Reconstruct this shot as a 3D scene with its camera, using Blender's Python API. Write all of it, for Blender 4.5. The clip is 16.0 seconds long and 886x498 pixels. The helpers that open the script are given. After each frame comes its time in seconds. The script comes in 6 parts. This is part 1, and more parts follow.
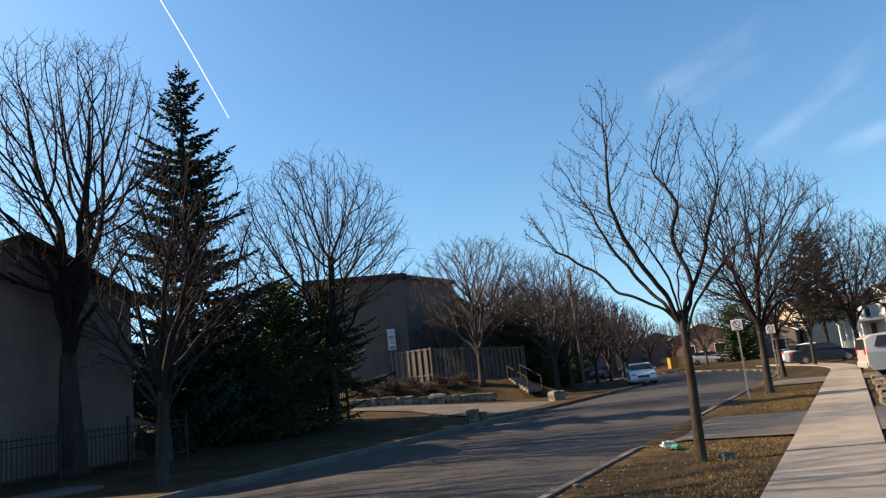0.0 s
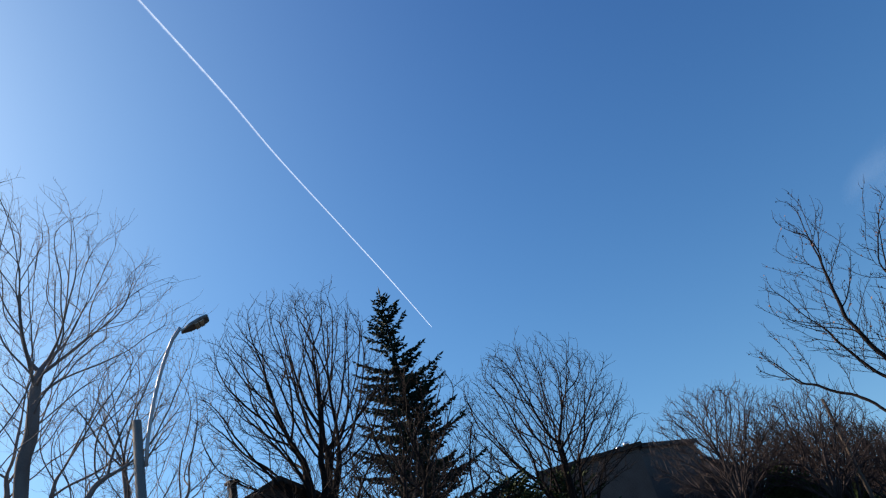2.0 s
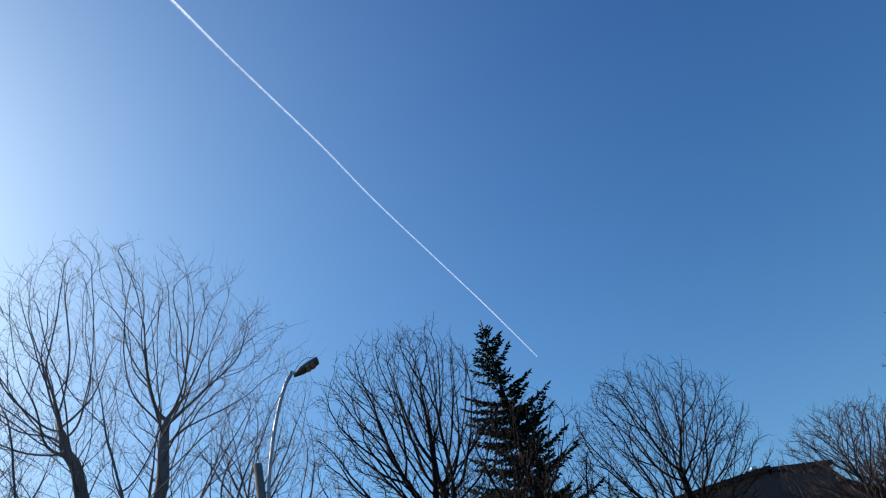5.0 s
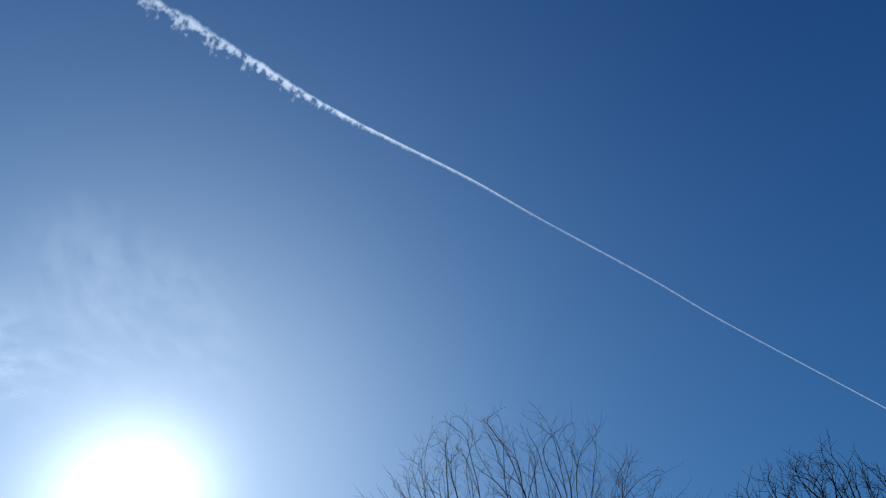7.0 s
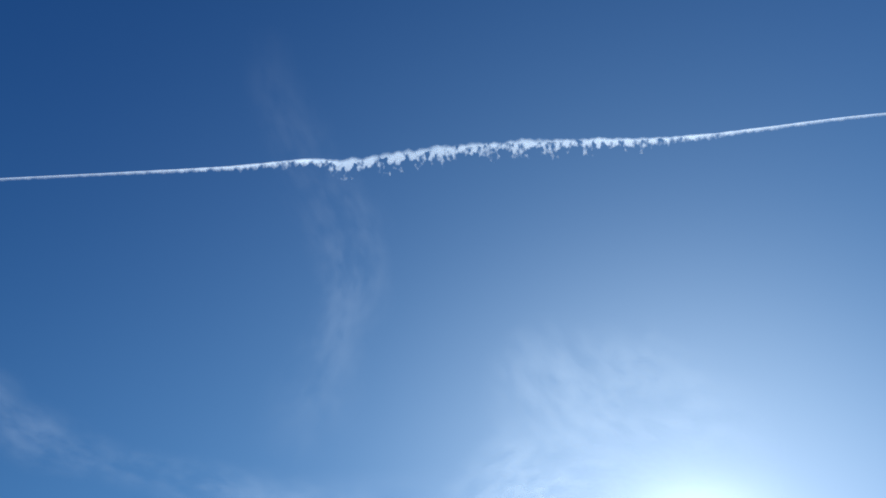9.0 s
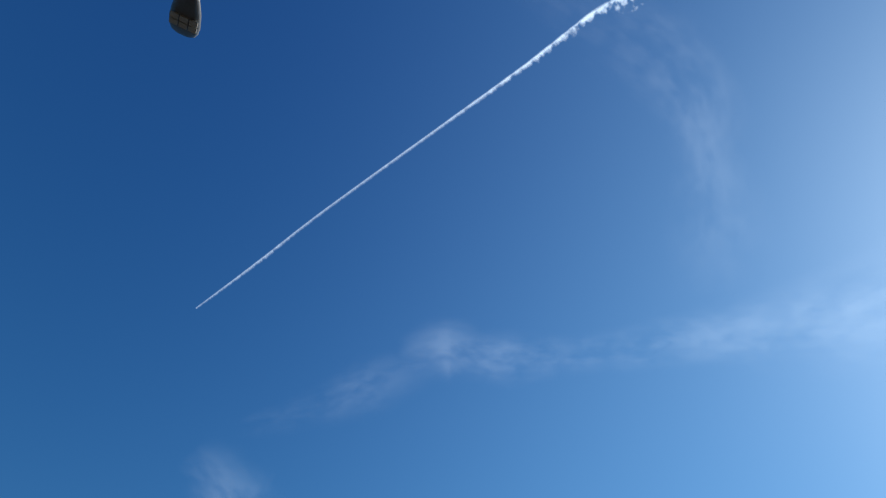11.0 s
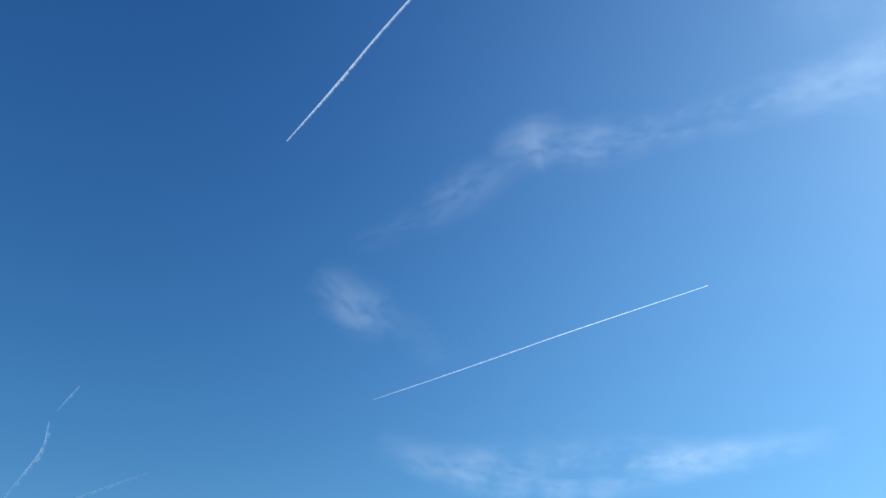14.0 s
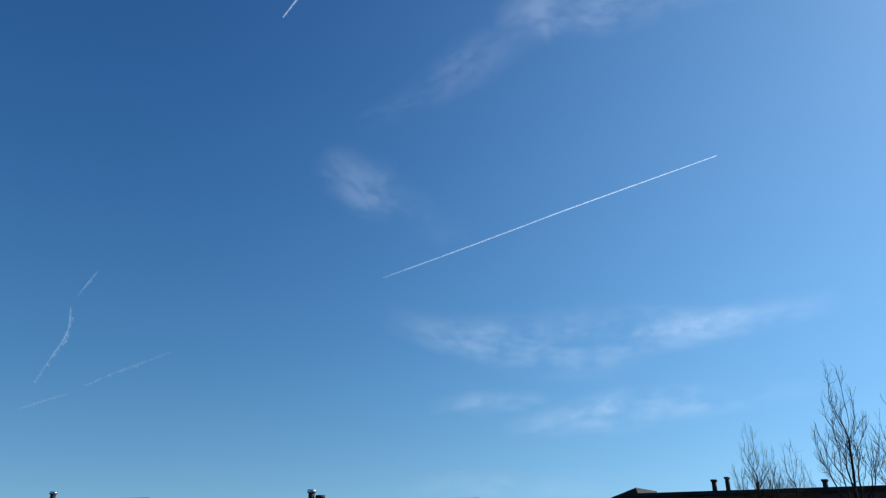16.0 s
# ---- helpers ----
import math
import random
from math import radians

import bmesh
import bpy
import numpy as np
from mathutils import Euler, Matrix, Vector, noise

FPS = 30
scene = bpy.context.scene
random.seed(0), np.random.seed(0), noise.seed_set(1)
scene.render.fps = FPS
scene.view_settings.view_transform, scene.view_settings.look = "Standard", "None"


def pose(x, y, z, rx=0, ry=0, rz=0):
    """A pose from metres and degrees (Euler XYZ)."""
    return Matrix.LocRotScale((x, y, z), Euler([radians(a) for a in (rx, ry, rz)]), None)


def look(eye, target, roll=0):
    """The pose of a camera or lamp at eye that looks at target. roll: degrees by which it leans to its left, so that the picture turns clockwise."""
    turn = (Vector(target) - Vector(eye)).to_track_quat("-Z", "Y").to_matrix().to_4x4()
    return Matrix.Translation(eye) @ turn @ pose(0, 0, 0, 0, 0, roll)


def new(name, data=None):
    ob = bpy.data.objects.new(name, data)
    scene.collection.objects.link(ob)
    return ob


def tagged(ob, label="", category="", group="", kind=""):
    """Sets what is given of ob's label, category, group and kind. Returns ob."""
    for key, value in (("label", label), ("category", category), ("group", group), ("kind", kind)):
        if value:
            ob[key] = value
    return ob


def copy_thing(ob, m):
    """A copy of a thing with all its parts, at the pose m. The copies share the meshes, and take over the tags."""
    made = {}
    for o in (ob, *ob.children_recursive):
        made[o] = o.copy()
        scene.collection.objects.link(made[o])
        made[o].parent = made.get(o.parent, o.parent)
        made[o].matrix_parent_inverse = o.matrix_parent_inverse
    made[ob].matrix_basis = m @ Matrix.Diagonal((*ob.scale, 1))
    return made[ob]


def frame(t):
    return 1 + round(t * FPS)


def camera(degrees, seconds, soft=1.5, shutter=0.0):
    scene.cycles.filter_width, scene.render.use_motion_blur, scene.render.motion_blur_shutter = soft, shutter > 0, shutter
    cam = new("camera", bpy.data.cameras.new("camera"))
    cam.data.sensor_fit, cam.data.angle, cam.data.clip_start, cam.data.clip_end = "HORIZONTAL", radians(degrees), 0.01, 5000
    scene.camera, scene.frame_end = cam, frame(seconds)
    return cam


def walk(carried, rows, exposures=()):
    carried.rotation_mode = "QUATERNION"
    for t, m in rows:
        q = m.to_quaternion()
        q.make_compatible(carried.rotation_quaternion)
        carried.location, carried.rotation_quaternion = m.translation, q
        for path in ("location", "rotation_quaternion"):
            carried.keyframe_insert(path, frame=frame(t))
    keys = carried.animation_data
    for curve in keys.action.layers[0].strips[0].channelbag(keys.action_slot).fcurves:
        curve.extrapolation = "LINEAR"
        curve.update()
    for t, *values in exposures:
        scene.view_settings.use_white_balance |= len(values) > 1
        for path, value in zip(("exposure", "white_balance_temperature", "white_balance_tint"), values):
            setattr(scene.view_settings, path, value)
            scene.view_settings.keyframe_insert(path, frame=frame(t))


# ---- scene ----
import itertools

# ---------------------------------------------------------------- camera
EYE = 1.7
cam = camera(62.43, 16.0, soft=1.25)
# seconds, heading, pitch, roll
PATH = [
    (0, 1.09, 10.17, 6.11),
    (0.5, 2.06, 11.79, 5.90),
    (1, 8.45, 18.28, 9.79),
    (1.5, 15.43, 23.64, 13.50),
    (2, 20.72, 27.77, 14.36),
    (2.5, 24.63, 29.87, 15.53),
    (3, 26.28, 31.05, 14.68),
    (5.3, 31.52, 33.21, 14.09),
    (5.5, 35.04, 35.55, 13.46),
    (6, 46.00, 42.40, 13.27),
    (6.5, 54.58, 45.92, 9.00),
    (7, 58.88, 49.39, 7.70),
    (7.5, 66.00, 53.62, 6.07),
    (8, 74.62, 56.45, 4.39),
    (8.5, 86.10, 59.42, 3.88),
    (9, 101.06, 57.48, 0.01),
    (9.5, 113.17, 57.50, -0.50),
    (10, 123.60, 54.00, -1.10),
    (10.2, 128.32, 51.46, -1.78),
    (12.3, 154.51, 38.77, -3.40),
    (12.5, 157.04, 36.89, -2.64),
    (13, 156.13, 33.41, -2.50),
    (13.5, 152.47, 30.69, -2.45),
    (14, 151.08, 29.36, -1.26),
    (14.5, 150.83, 26.34, -0.46),
    (15, 151.46, 24.82, -0.39),
    (15.5, 152.08, 22.63, -0.93),
    (16, 152.23, 19.80, -0.03),
]
walk(cam, [(t, pose(0, 0, EYE, 90 + p, r, y)) for t, y, p, r in PATH],
     exposures=[(0, 1.32, 9150, 17), (0.5, 1.36, 9050, 17), (1, 1.22, 8600, 16), (1.5, 0.87, 7900, 16), (2, 0.62, 7350, 16), (3, 0.48, 7200, 16), (5.5, 0.34, 6950, 13), (6, -0.14, 6450, 11), (6.5, -0.5, 6050, 11), (7, -0.66, 5850, 11),
                (8, -0.76, 5800, 8), (8.5, -0.58, 5800, 8), (9.5, -0.4, 5850, 10), (10.2, -0.41, 5850, 9), (12.3, 0.32, 6150, 8), (13, 0.31, 6150, 8), (14.5, 0.08, 6250, 10), (16, 0.0, 6400, 12)])

# ---------------------------------------------------------------- street frame
SA, CA = math.sin(radians(28)), math.cos(radians(28))


def S(u, v, z=0.0):
    """A place u metres up the street and v metres to its east."""
    return Vector((u * SA + v * CA, u * CA - v * SA, z))


def UV(x, y):
    return x * SA + y * CA, x * CA - y * SA


def AE(az, el, d):
    """A place by heading and elevation in degrees, d metres off on the level."""
    return Vector((d * math.sin(radians(az)), d * math.cos(radians(az)), EYE + d * math.tan(radians(el))))


def smooth(t):
    t = min(1.0, max(0.0, t))
    return t * t * (3 - 2 * t)


def bend(u):
    """How far the street swings to the west, past the straight."""
    if u < 45:
        return 0.0
    if u < 85:
        return -((u - 45) ** 2) / 90
    return -17.8 - 0.89 * (min(u, 160) - 85)


def height(u, v):
    """The lie of the land off the street."""
    w = v - bend(u)
    z = 0.7 * smooth((-w - 14.2) / 14) + 0.25 * smooth((w - 1) / 12)
    p = S(u, v)
    z += 1.15 * smooth((p.y - 44.4) / 3.0) * smooth((p.x + 9) / 2) * smooth((7.5 - p.x) / 4) * smooth((60 - p.y) / 6)
    return z


# ---------------------------------------------------------------- world and sun
SUN_AZ, SUN_EL = -80.0, 31.0
SUN_DIR = Vector((math.sin(radians(SUN_AZ)) * math.cos(radians(SUN_EL)), math.cos(radians(SUN_AZ)) * math.cos(radians(SUN_EL)), math.sin(radians(SUN_EL))))
world = bpy.data.worlds.new("world")
scene.world = world
world.use_nodes = True
wt = world.node_tree
wn, wl = wt.nodes, wt.links
bg = wn["Background"]
sky = wn.new("ShaderNodeTexSky")
sky.sky_type, sky.sun_disc = "NISHITA", False
sky.sun_elevation, sky.sun_rotation = radians(SUN_EL), radians(SUN_AZ)
sky.altitude, sky.air_density, sky.dust_density, sky.ozone_density = 100, 1.0, 0.2, 3.0
SKY_STRENGTH = 0.112
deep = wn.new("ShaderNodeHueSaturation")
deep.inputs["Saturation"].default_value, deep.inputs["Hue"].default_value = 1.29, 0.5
# the clear air of the day keeps its blue down to the rooftops: the sky is read a little higher up
tc = wn.new("ShaderNodeTexCoord")
lift = wn.new("ShaderNodeVectorMath")
lift.operation = "MULTIPLY_ADD"
lift.inputs[1].default_value, lift.inputs[2].default_value = (1, 1, 0.88), (0, 0, 0.13)
unit = wn.new("ShaderNodeVectorMath")
unit.operation = "NORMALIZE"
wl.new(tc.outputs["Generated"], lift.inputs[0])
wl.new(lift.outputs[0], unit.inputs[0])
wl.new(unit.outputs[0], sky.inputs["Vector"])
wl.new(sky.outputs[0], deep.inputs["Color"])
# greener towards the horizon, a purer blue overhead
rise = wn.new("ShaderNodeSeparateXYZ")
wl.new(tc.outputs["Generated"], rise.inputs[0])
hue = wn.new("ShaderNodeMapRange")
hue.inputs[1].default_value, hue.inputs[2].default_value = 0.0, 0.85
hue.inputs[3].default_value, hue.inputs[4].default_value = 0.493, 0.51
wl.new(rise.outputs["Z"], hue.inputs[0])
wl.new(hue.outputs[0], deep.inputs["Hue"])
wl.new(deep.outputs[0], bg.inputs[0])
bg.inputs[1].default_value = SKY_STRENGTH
# the pale aureole of thin high haze round the sun
dot = wn.new("ShaderNodeVectorMath")
dot.operation = "DOT_PRODUCT"
wl.new(tc.outputs["Generated"], dot.inputs[0])
dot.inputs[1].default_value = SUN_DIR
clampd = wn.new("ShaderNodeMath")
clampd.operation = "MAXIMUM"
clampd.inputs[1].default_value = 0.0
wl.new(dot.outputs["Value"], clampd.inputs[0])


def lobe(power, gain):
    p = wn.new("ShaderNodeMath")
    p.operation, p.inputs[1].default_value = "POWER", power
    wl.new(clampd.outputs[0], p.inputs[0])
    m = wn.new("ShaderNodeMath")
    m.operation, m.inputs[1].default_value = "MULTIPLY", gain
    wl.new(p.outputs[0], m.inputs[0])
    return m


halo = wn.new("ShaderNodeMath")
halo.operation = "ADD"
wl.new(lobe(300, 1.92).outputs[0], halo.inputs[0])
wl.new(lobe(20, 0.52).outputs[0], halo.inputs[1])
glow = wn.new("ShaderNodeBackground")
glow.inputs[0].default_value = (0.9, 0.97, 0.94, 1)
wl.new(halo.outputs[0], glow.inputs[1])
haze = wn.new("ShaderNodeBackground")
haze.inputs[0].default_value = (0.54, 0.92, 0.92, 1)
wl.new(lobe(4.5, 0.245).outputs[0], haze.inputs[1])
# more haze low in the south-west, below the sheets of cirrus
south = wn.new("ShaderNodeVectorMath")
south.operation = "DOT_PRODUCT"
wl.new(tc.outputs["Generated"], south.inputs[0])
south.inputs[1].default_value = Vector((math.sin(radians(-122)) * math.cos(radians(14)), math.cos(radians(-122)) * math.cos(radians(14)), math.sin(radians(14))))
low = wn.new("ShaderNodeMath")
low.operation, low.inputs[1].default_value = "MAXIMUM", 0.0
wl.new(south.outputs["Value"], low.inputs[0])
swell = wn.new("ShaderNodeMath")
swell.operation, swell.inputs[1].default_value = "POWER", 7.0
wl.new(low.outputs[0], swell.inputs[0])
soft = wn.new("ShaderNodeMath")
soft.operation, soft.inputs[1].default_value = "MULTIPLY", 0.115
wl.new(swell.outputs[0], soft.inputs[0])
veil = wn.new("ShaderNodeBackground")
veil.inputs[0].default_value = (0.4, 0.75, 1.0, 1)
wl.new(soft.outputs[0], veil.inputs[1])
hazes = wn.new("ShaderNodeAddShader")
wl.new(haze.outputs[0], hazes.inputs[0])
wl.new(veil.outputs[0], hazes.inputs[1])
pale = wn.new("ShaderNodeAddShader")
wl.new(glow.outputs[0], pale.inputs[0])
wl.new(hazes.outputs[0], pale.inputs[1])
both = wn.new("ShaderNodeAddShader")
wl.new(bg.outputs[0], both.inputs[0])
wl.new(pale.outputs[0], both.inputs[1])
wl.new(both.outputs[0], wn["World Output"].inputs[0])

sun = new("sun", bpy.data.lights.new("sun", "SUN"))
sun.data.energy, sun.data.angle, sun.data.color = 5.0, radians(0.5), (1.0, 0.885, 0.75)
sun.matrix_world = look(SUN_DIR * 300, (0, 0, 0))


# ---------------------------------------------------------------- materials
def mat(name, c1, c2, scale=4.0, rough=0.8, bump=0.0, fine=60.0, metal=0.0, stretch=(1, 1, 1), per_piece=0.0, detail=0.35):
    """Two colours mixed by a broad and a fine noise, with relief from the fine one."""
    m = bpy.data.materials.new(name)
    m.use_nodes = True
    n, l = m.node_tree.nodes, m.node_tree.links
    b = n["Principled BSDF"]
    co = n.new("ShaderNodeTexCoord")
    mp = n.new("ShaderNodeMapping")
    mp.inputs["Scale"].default_value = stretch
    l.new(co.outputs["Object"], mp.inputs[0])
    big = n.new("ShaderNodeTexNoise")
    big.inputs["Scale"].default_value, big.inputs["Detail"].default_value = scale, 6
    small = n.new("ShaderNodeTexNoise")
    small.inputs["Scale"].default_value, small.inputs["Detail"].default_value = fine, 4
    for q in (big, small):
        l.new(mp.outputs[0], q.inputs["Vector"])
    mix = n.new("ShaderNodeMix")
    mix.inputs[0].default_value = detail
    l.new(big.outputs[0], mix.inputs[2])
    l.new(small.outputs[0], mix.inputs[3])
    ramp = n.new("ShaderNodeValToRGB")
    ramp.color_ramp.elements[0].position, ramp.color_ramp.elements[1].position = 0.36, 0.64
    ramp.color_ramp.elements[0].color, ramp.color_ramp.elements[1].color = (*c1, 1), (*c2, 1)
    l.new(mix.outputs[0], ramp.inputs[0])
    out = ramp.outputs[0]
    if per_piece:
        info = n.new("ShaderNodeObjectInfo")
        hsv = n.new("ShaderNodeHueSaturation")
        rng = n.new("ShaderNodeMapRange")
        rng.inputs[3].default_value, rng.inputs[4].default_value = 1 - per_piece, 1 + per_piece
        l.new(info.outputs["Random"], rng.inputs[0])
        l.new(rng.outputs[0], hsv.inputs["Value"])
        l.new(out, hsv.inputs["Color"])
        out = hsv.outputs[0]
    l.new(out, b.inputs["Base Color"])
    b.inputs["Roughness"].default_value, b.inputs["Metallic"].default_value = rough, metal
    if bump:
        bp = n.new("ShaderNodeBump")
        bp.inputs["Strength"].default_value, bp.inputs["Distance"].default_value = bump, 0.02
        l.new(small.outputs[0], bp.inputs["Height"])
        l.new(bp.outputs[0], b.inputs["Normal"])
    return m


def brick_mat(name, c1, c2, mortar, w=0.24, h=0.075):
    m = mat(name, c1, c2, 1.2, 0.9, 0.3, 40)
    n, l = m.node_tree.nodes, m.node_tree.links
    b = n["Principled BSDF"]
    br = n.new("ShaderNodeTexBrick")
    br.inputs["Scale"].default_value = 1.0
    br.inputs["Brick Width"].default_value, br.inputs["Row Height"].default_value, br.inputs["Mortar Size"].default_value = w, h, 0.006
    co = n.new("ShaderNodeTexCoord")
    sep, com = n.new("ShaderNodeSeparateXYZ"), n.new("ShaderNodeCombineXYZ")
    add = n.new("ShaderNodeMath")
    l.new(co.outputs["Object"], sep.inputs[0])
    l.new(sep.outputs[0], add.inputs[0])
    l.new(sep.outputs[1], add.inputs[1])
    l.new(add.outputs[0], com.inputs[0])
    l.new(sep.outputs[2], com.inputs[1])
    l.new(com.outputs[0], br.inputs["Vector"])
    src = b.inputs["Base Color"].links[0].from_socket
    l.new(src, br.inputs["Color1"])
    l.new(src, br.inputs["Color2"])
    br.inputs["Mortar"].default_value = (*mortar, 1)
    l.new(br.outputs["Color"], b.inputs["Base Color"])
    return m


M = {}
M["asphalt"] = mat("asphalt", (0.021, 0.021, 0.0212), (0.07, 0.069, 0.068), 0.5, 0.85, 0.8, 28, detail=0.62)
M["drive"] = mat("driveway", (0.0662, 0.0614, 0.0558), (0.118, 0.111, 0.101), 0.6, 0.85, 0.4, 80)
M["concrete"] = mat("concrete", (0.16, 0.147, 0.129), (0.243, 0.226, 0.199), 1.3, 0.85, 0.25, 70, per_piece=0.08)
M["kerb"] = mat("kerb_concrete", (0.07, 0.067, 0.062), (0.135, 0.129, 0.119), 1.0, 0.85, 0.3, 40)
M["grass"] = mat("winter_lawn", (0.0112, 0.00744, 0.00434), (0.0682, 0.0465, 0.0205), 0.9, 0.95, 0.9, 18, detail=0.5)
M["blade"] = mat("dry_blades", (0.0877, 0.0599, 0.0239), (0.175, 0.124, 0.0542), 3.0, 0.9)
M["mulch"] = mat("mulch", (0.04, 0.024, 0.0144), (0.096, 0.06, 0.036), 2.0, 0.95, 0.8, 25)
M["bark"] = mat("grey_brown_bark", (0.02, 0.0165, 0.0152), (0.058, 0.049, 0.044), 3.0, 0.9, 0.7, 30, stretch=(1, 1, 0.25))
# brighter, warmer copy of the bark: sunlight on the near maple in its colour
M["bark_lit"] = mat("sunlit_bark", (0.0263, 0.0195, 0.0142), (0.0713, 0.0525, 0.0375), 4.0, 0.9, 0.7, 35, stretch=(1, 1, 0.25))
M["twig"] = mat("twigs", (0.0115, 0.00806, 0.00749), (0.0259, 0.0179, 0.0161), 2.0, 0.85)
M["twig_red"] = mat("reddish_twigs", (0.03, 0.0235, 0.0235), (0.068, 0.054, 0.0525), 1.0, 0.85)
# twigs near the sun: veiling glare painted in as a lighter colour
M["twig_glare"] = mat("glare_twigs", (0.115, 0.0973, 0.087), (0.23, 0.195, 0.174), 1.0, 0.85)
M["needle"] = mat("spruce_needles", (0.00918, 0.0207, 0.0149), (0.0275, 0.0482, 0.0321), 1.2, 0.75)
M["cedar"] = mat("cedar_leaf", (0.0149, 0.0299, 0.0119), (0.0523, 0.0836, 0.0299), 1.0, 0.75)
M["brick_brown"] = brick_mat("brown_brick", (0.1, 0.06, 0.05), (0.16, 0.1, 0.083), (0.17, 0.14, 0.122))
M["brick_grey"] = brick_mat("grey_brick", (0.078, 0.055, 0.046), (0.118, 0.088, 0.075), (0.14, 0.118, 0.102))
M["stucco"] = mat("cream_siding", (0.3, 0.259, 0.195), (0.375, 0.33, 0.255), 0.8, 0.85, 0.1)
M["white"] = mat("white_paint", (0.51, 0.51, 0.503), (0.6, 0.6, 0.593), 1.5, 0.55, 0.05)
M["siding"] = mat("grey_siding", (0.34, 0.345, 0.37), (0.42, 0.425, 0.45), 0.6, 0.7, 0.1)
M["shingle"] = mat("roof_shingles", (0.05, 0.044, 0.042), (0.11, 0.097, 0.09), 1.5, 0.95, 0.6, 14)
M["fascia"] = mat("dark_fascia", (0.03, 0.024, 0.021), (0.055, 0.046, 0.04), 1.0, 0.6)
M["fence"] = mat("weathered_boards", (0.07, 0.061, 0.054), (0.135, 0.12, 0.108), 1.5, 0.9, 0.4, 24, stretch=(1, 1, 0.15), per_piece=0.15)
M["stone"] = mat("armour_stone", (0.051, 0.0425, 0.0357), (0.204, 0.178, 0.145), 2.2, 0.9, 0.9, 14, per_piece=0.15)
M["iron"] = mat("black_iron", (0.012, 0.012, 0.013), (0.03, 0.03, 0.03), 4.0, 0.5, 0.1)
M["steel"] = mat("galvanised_steel", (0.14, 0.135, 0.13), (0.23, 0.225, 0.215), 5.0, 0.6, 0.05, metal=0.4)
M["bright"] = mat("bright_steel", (0.62, 0.63, 0.64), (0.78, 0.78, 0.79), 5.0, 0.25, 0.0, metal=1.0)
M["aggregate"] = mat("aggregate_concrete", (0.16, 0.12, 0.072), (0.45, 0.36, 0.245), 2.0, 0.9, 0.14, 110, detail=0.72)
M["pole_grey"] = mat("grey_concrete", (0.13, 0.122, 0.108), (0.21, 0.198, 0.178), 2.0, 0.9, 0.3, 120, detail=0.6)
M["wood_pole"] = mat("weathered_pole", (0.08, 0.066, 0.056), (0.14, 0.118, 0.1), 2.0, 0.9, 0.4, 30, stretch=(1, 1, 0.1))
M["galvanised"] = mat("pale_galvanised_steel", (0.36, 0.36, 0.36), (0.5, 0.5, 0.5), 5.0, 0.5, 0.05, metal=0.3)
M["lamp_grey"] = mat("lamp_housing", (0.108, 0.108, 0.104), (0.18, 0.18, 0.171), 4.0, 0.5, 0.05)
M["lens"] = mat("led_lens", (0.42, 0.38, 0.29), (0.56, 0.5, 0.4), 30.0, 0.3)
M["glass"] = mat("dark_glass", (0.012, 0.014, 0.017), (0.022, 0.025, 0.03), 1.0, 0.06)
M["tyre"] = mat("tyre_rubber", (0.012, 0.012, 0.012), (0.025, 0.025, 0.025), 8.0, 0.85)
M["paint_white"] = mat("white_car_paint", (0.576, 0.584, 0.6), (0.624, 0.632, 0.64), 2.0, 0.22)
M["paint_silver"] = mat("silver_car_paint", (0.336, 0.336, 0.329), (0.42, 0.42, 0.406), 2.0, 0.28, metal=0.3)
M["paint_blue"] = mat("dark_blue_car_paint", (0.006, 0.009, 0.016), (0.01, 0.014, 0.022), 2.0, 0.3)
M["red_lens"] = mat("red_lamp_lens", (0.35, 0.02, 0.015), (0.45, 0.03, 0.02), 8.0, 0.2)
M["clear_lens"] = mat("clear_lamp_lens", (0.2, 0.2, 0.21), (0.35, 0.35, 0.36), 8.0, 0.1)
M["sign_white"] = mat("sign_sheet", (0.496, 0.496, 0.488), (0.56, 0.56, 0.552), 5.0, 0.5)
M["sign_red"] = mat("sign_red", (0.16, 0.035, 0.03), (0.22, 0.05, 0.04), 5.0, 0.5)
M["sign_black"] = mat("sign_black", (0.02, 0.02, 0.02), (0.035, 0.035, 0.035), 5.0, 0.5)
# blade blue and lettering are lightened to carry the sun's flare in their colour
M["sign_blue"] = mat("street_sign_blue", (0.288, 0.336, 0.42), (0.348, 0.408, 0.504), 5.0, 0.5)
M["sign_glare"] = mat("glare_lettering", (0.456, 0.504, 0.576), (0.528, 0.576, 0.648), 5.0, 0.5)
M["yellow"] = mat("yellow_board", (0.198, 0.13, 0.0108), (0.234, 0.158, 0.018), 3.0, 0.6)
M["bag_white"] = mat("thin_white_plastic", (0.3, 0.31, 0.31), (0.5, 0.51, 0.51), 12.0, 0.4, 0.3, 30)
M["bag_green"] = mat("thin_green_plastic", (0.035, 0.21, 0.112), (0.084, 0.294, 0.182), 12.0, 0.4)
M["leaf"] = mat("dry_leaf", (0.1, 0.05, 0.03), (0.18, 0.09, 0.05), 4.0, 0.8)


# dry, dusty surfaces hardly gleam
for key in ("asphalt", "drive", "concrete", "kerb", "grass", "blade", "mulch", "bark", "bark_lit", "twig", "twig_red", "needle", "cedar", "fence", "stone", "shingle", "iron", "wood_pole", "fascia"):
    M[key].node_tree.nodes["Principled BSDF"].inputs["Specular IOR Level"].default_value = 0.12


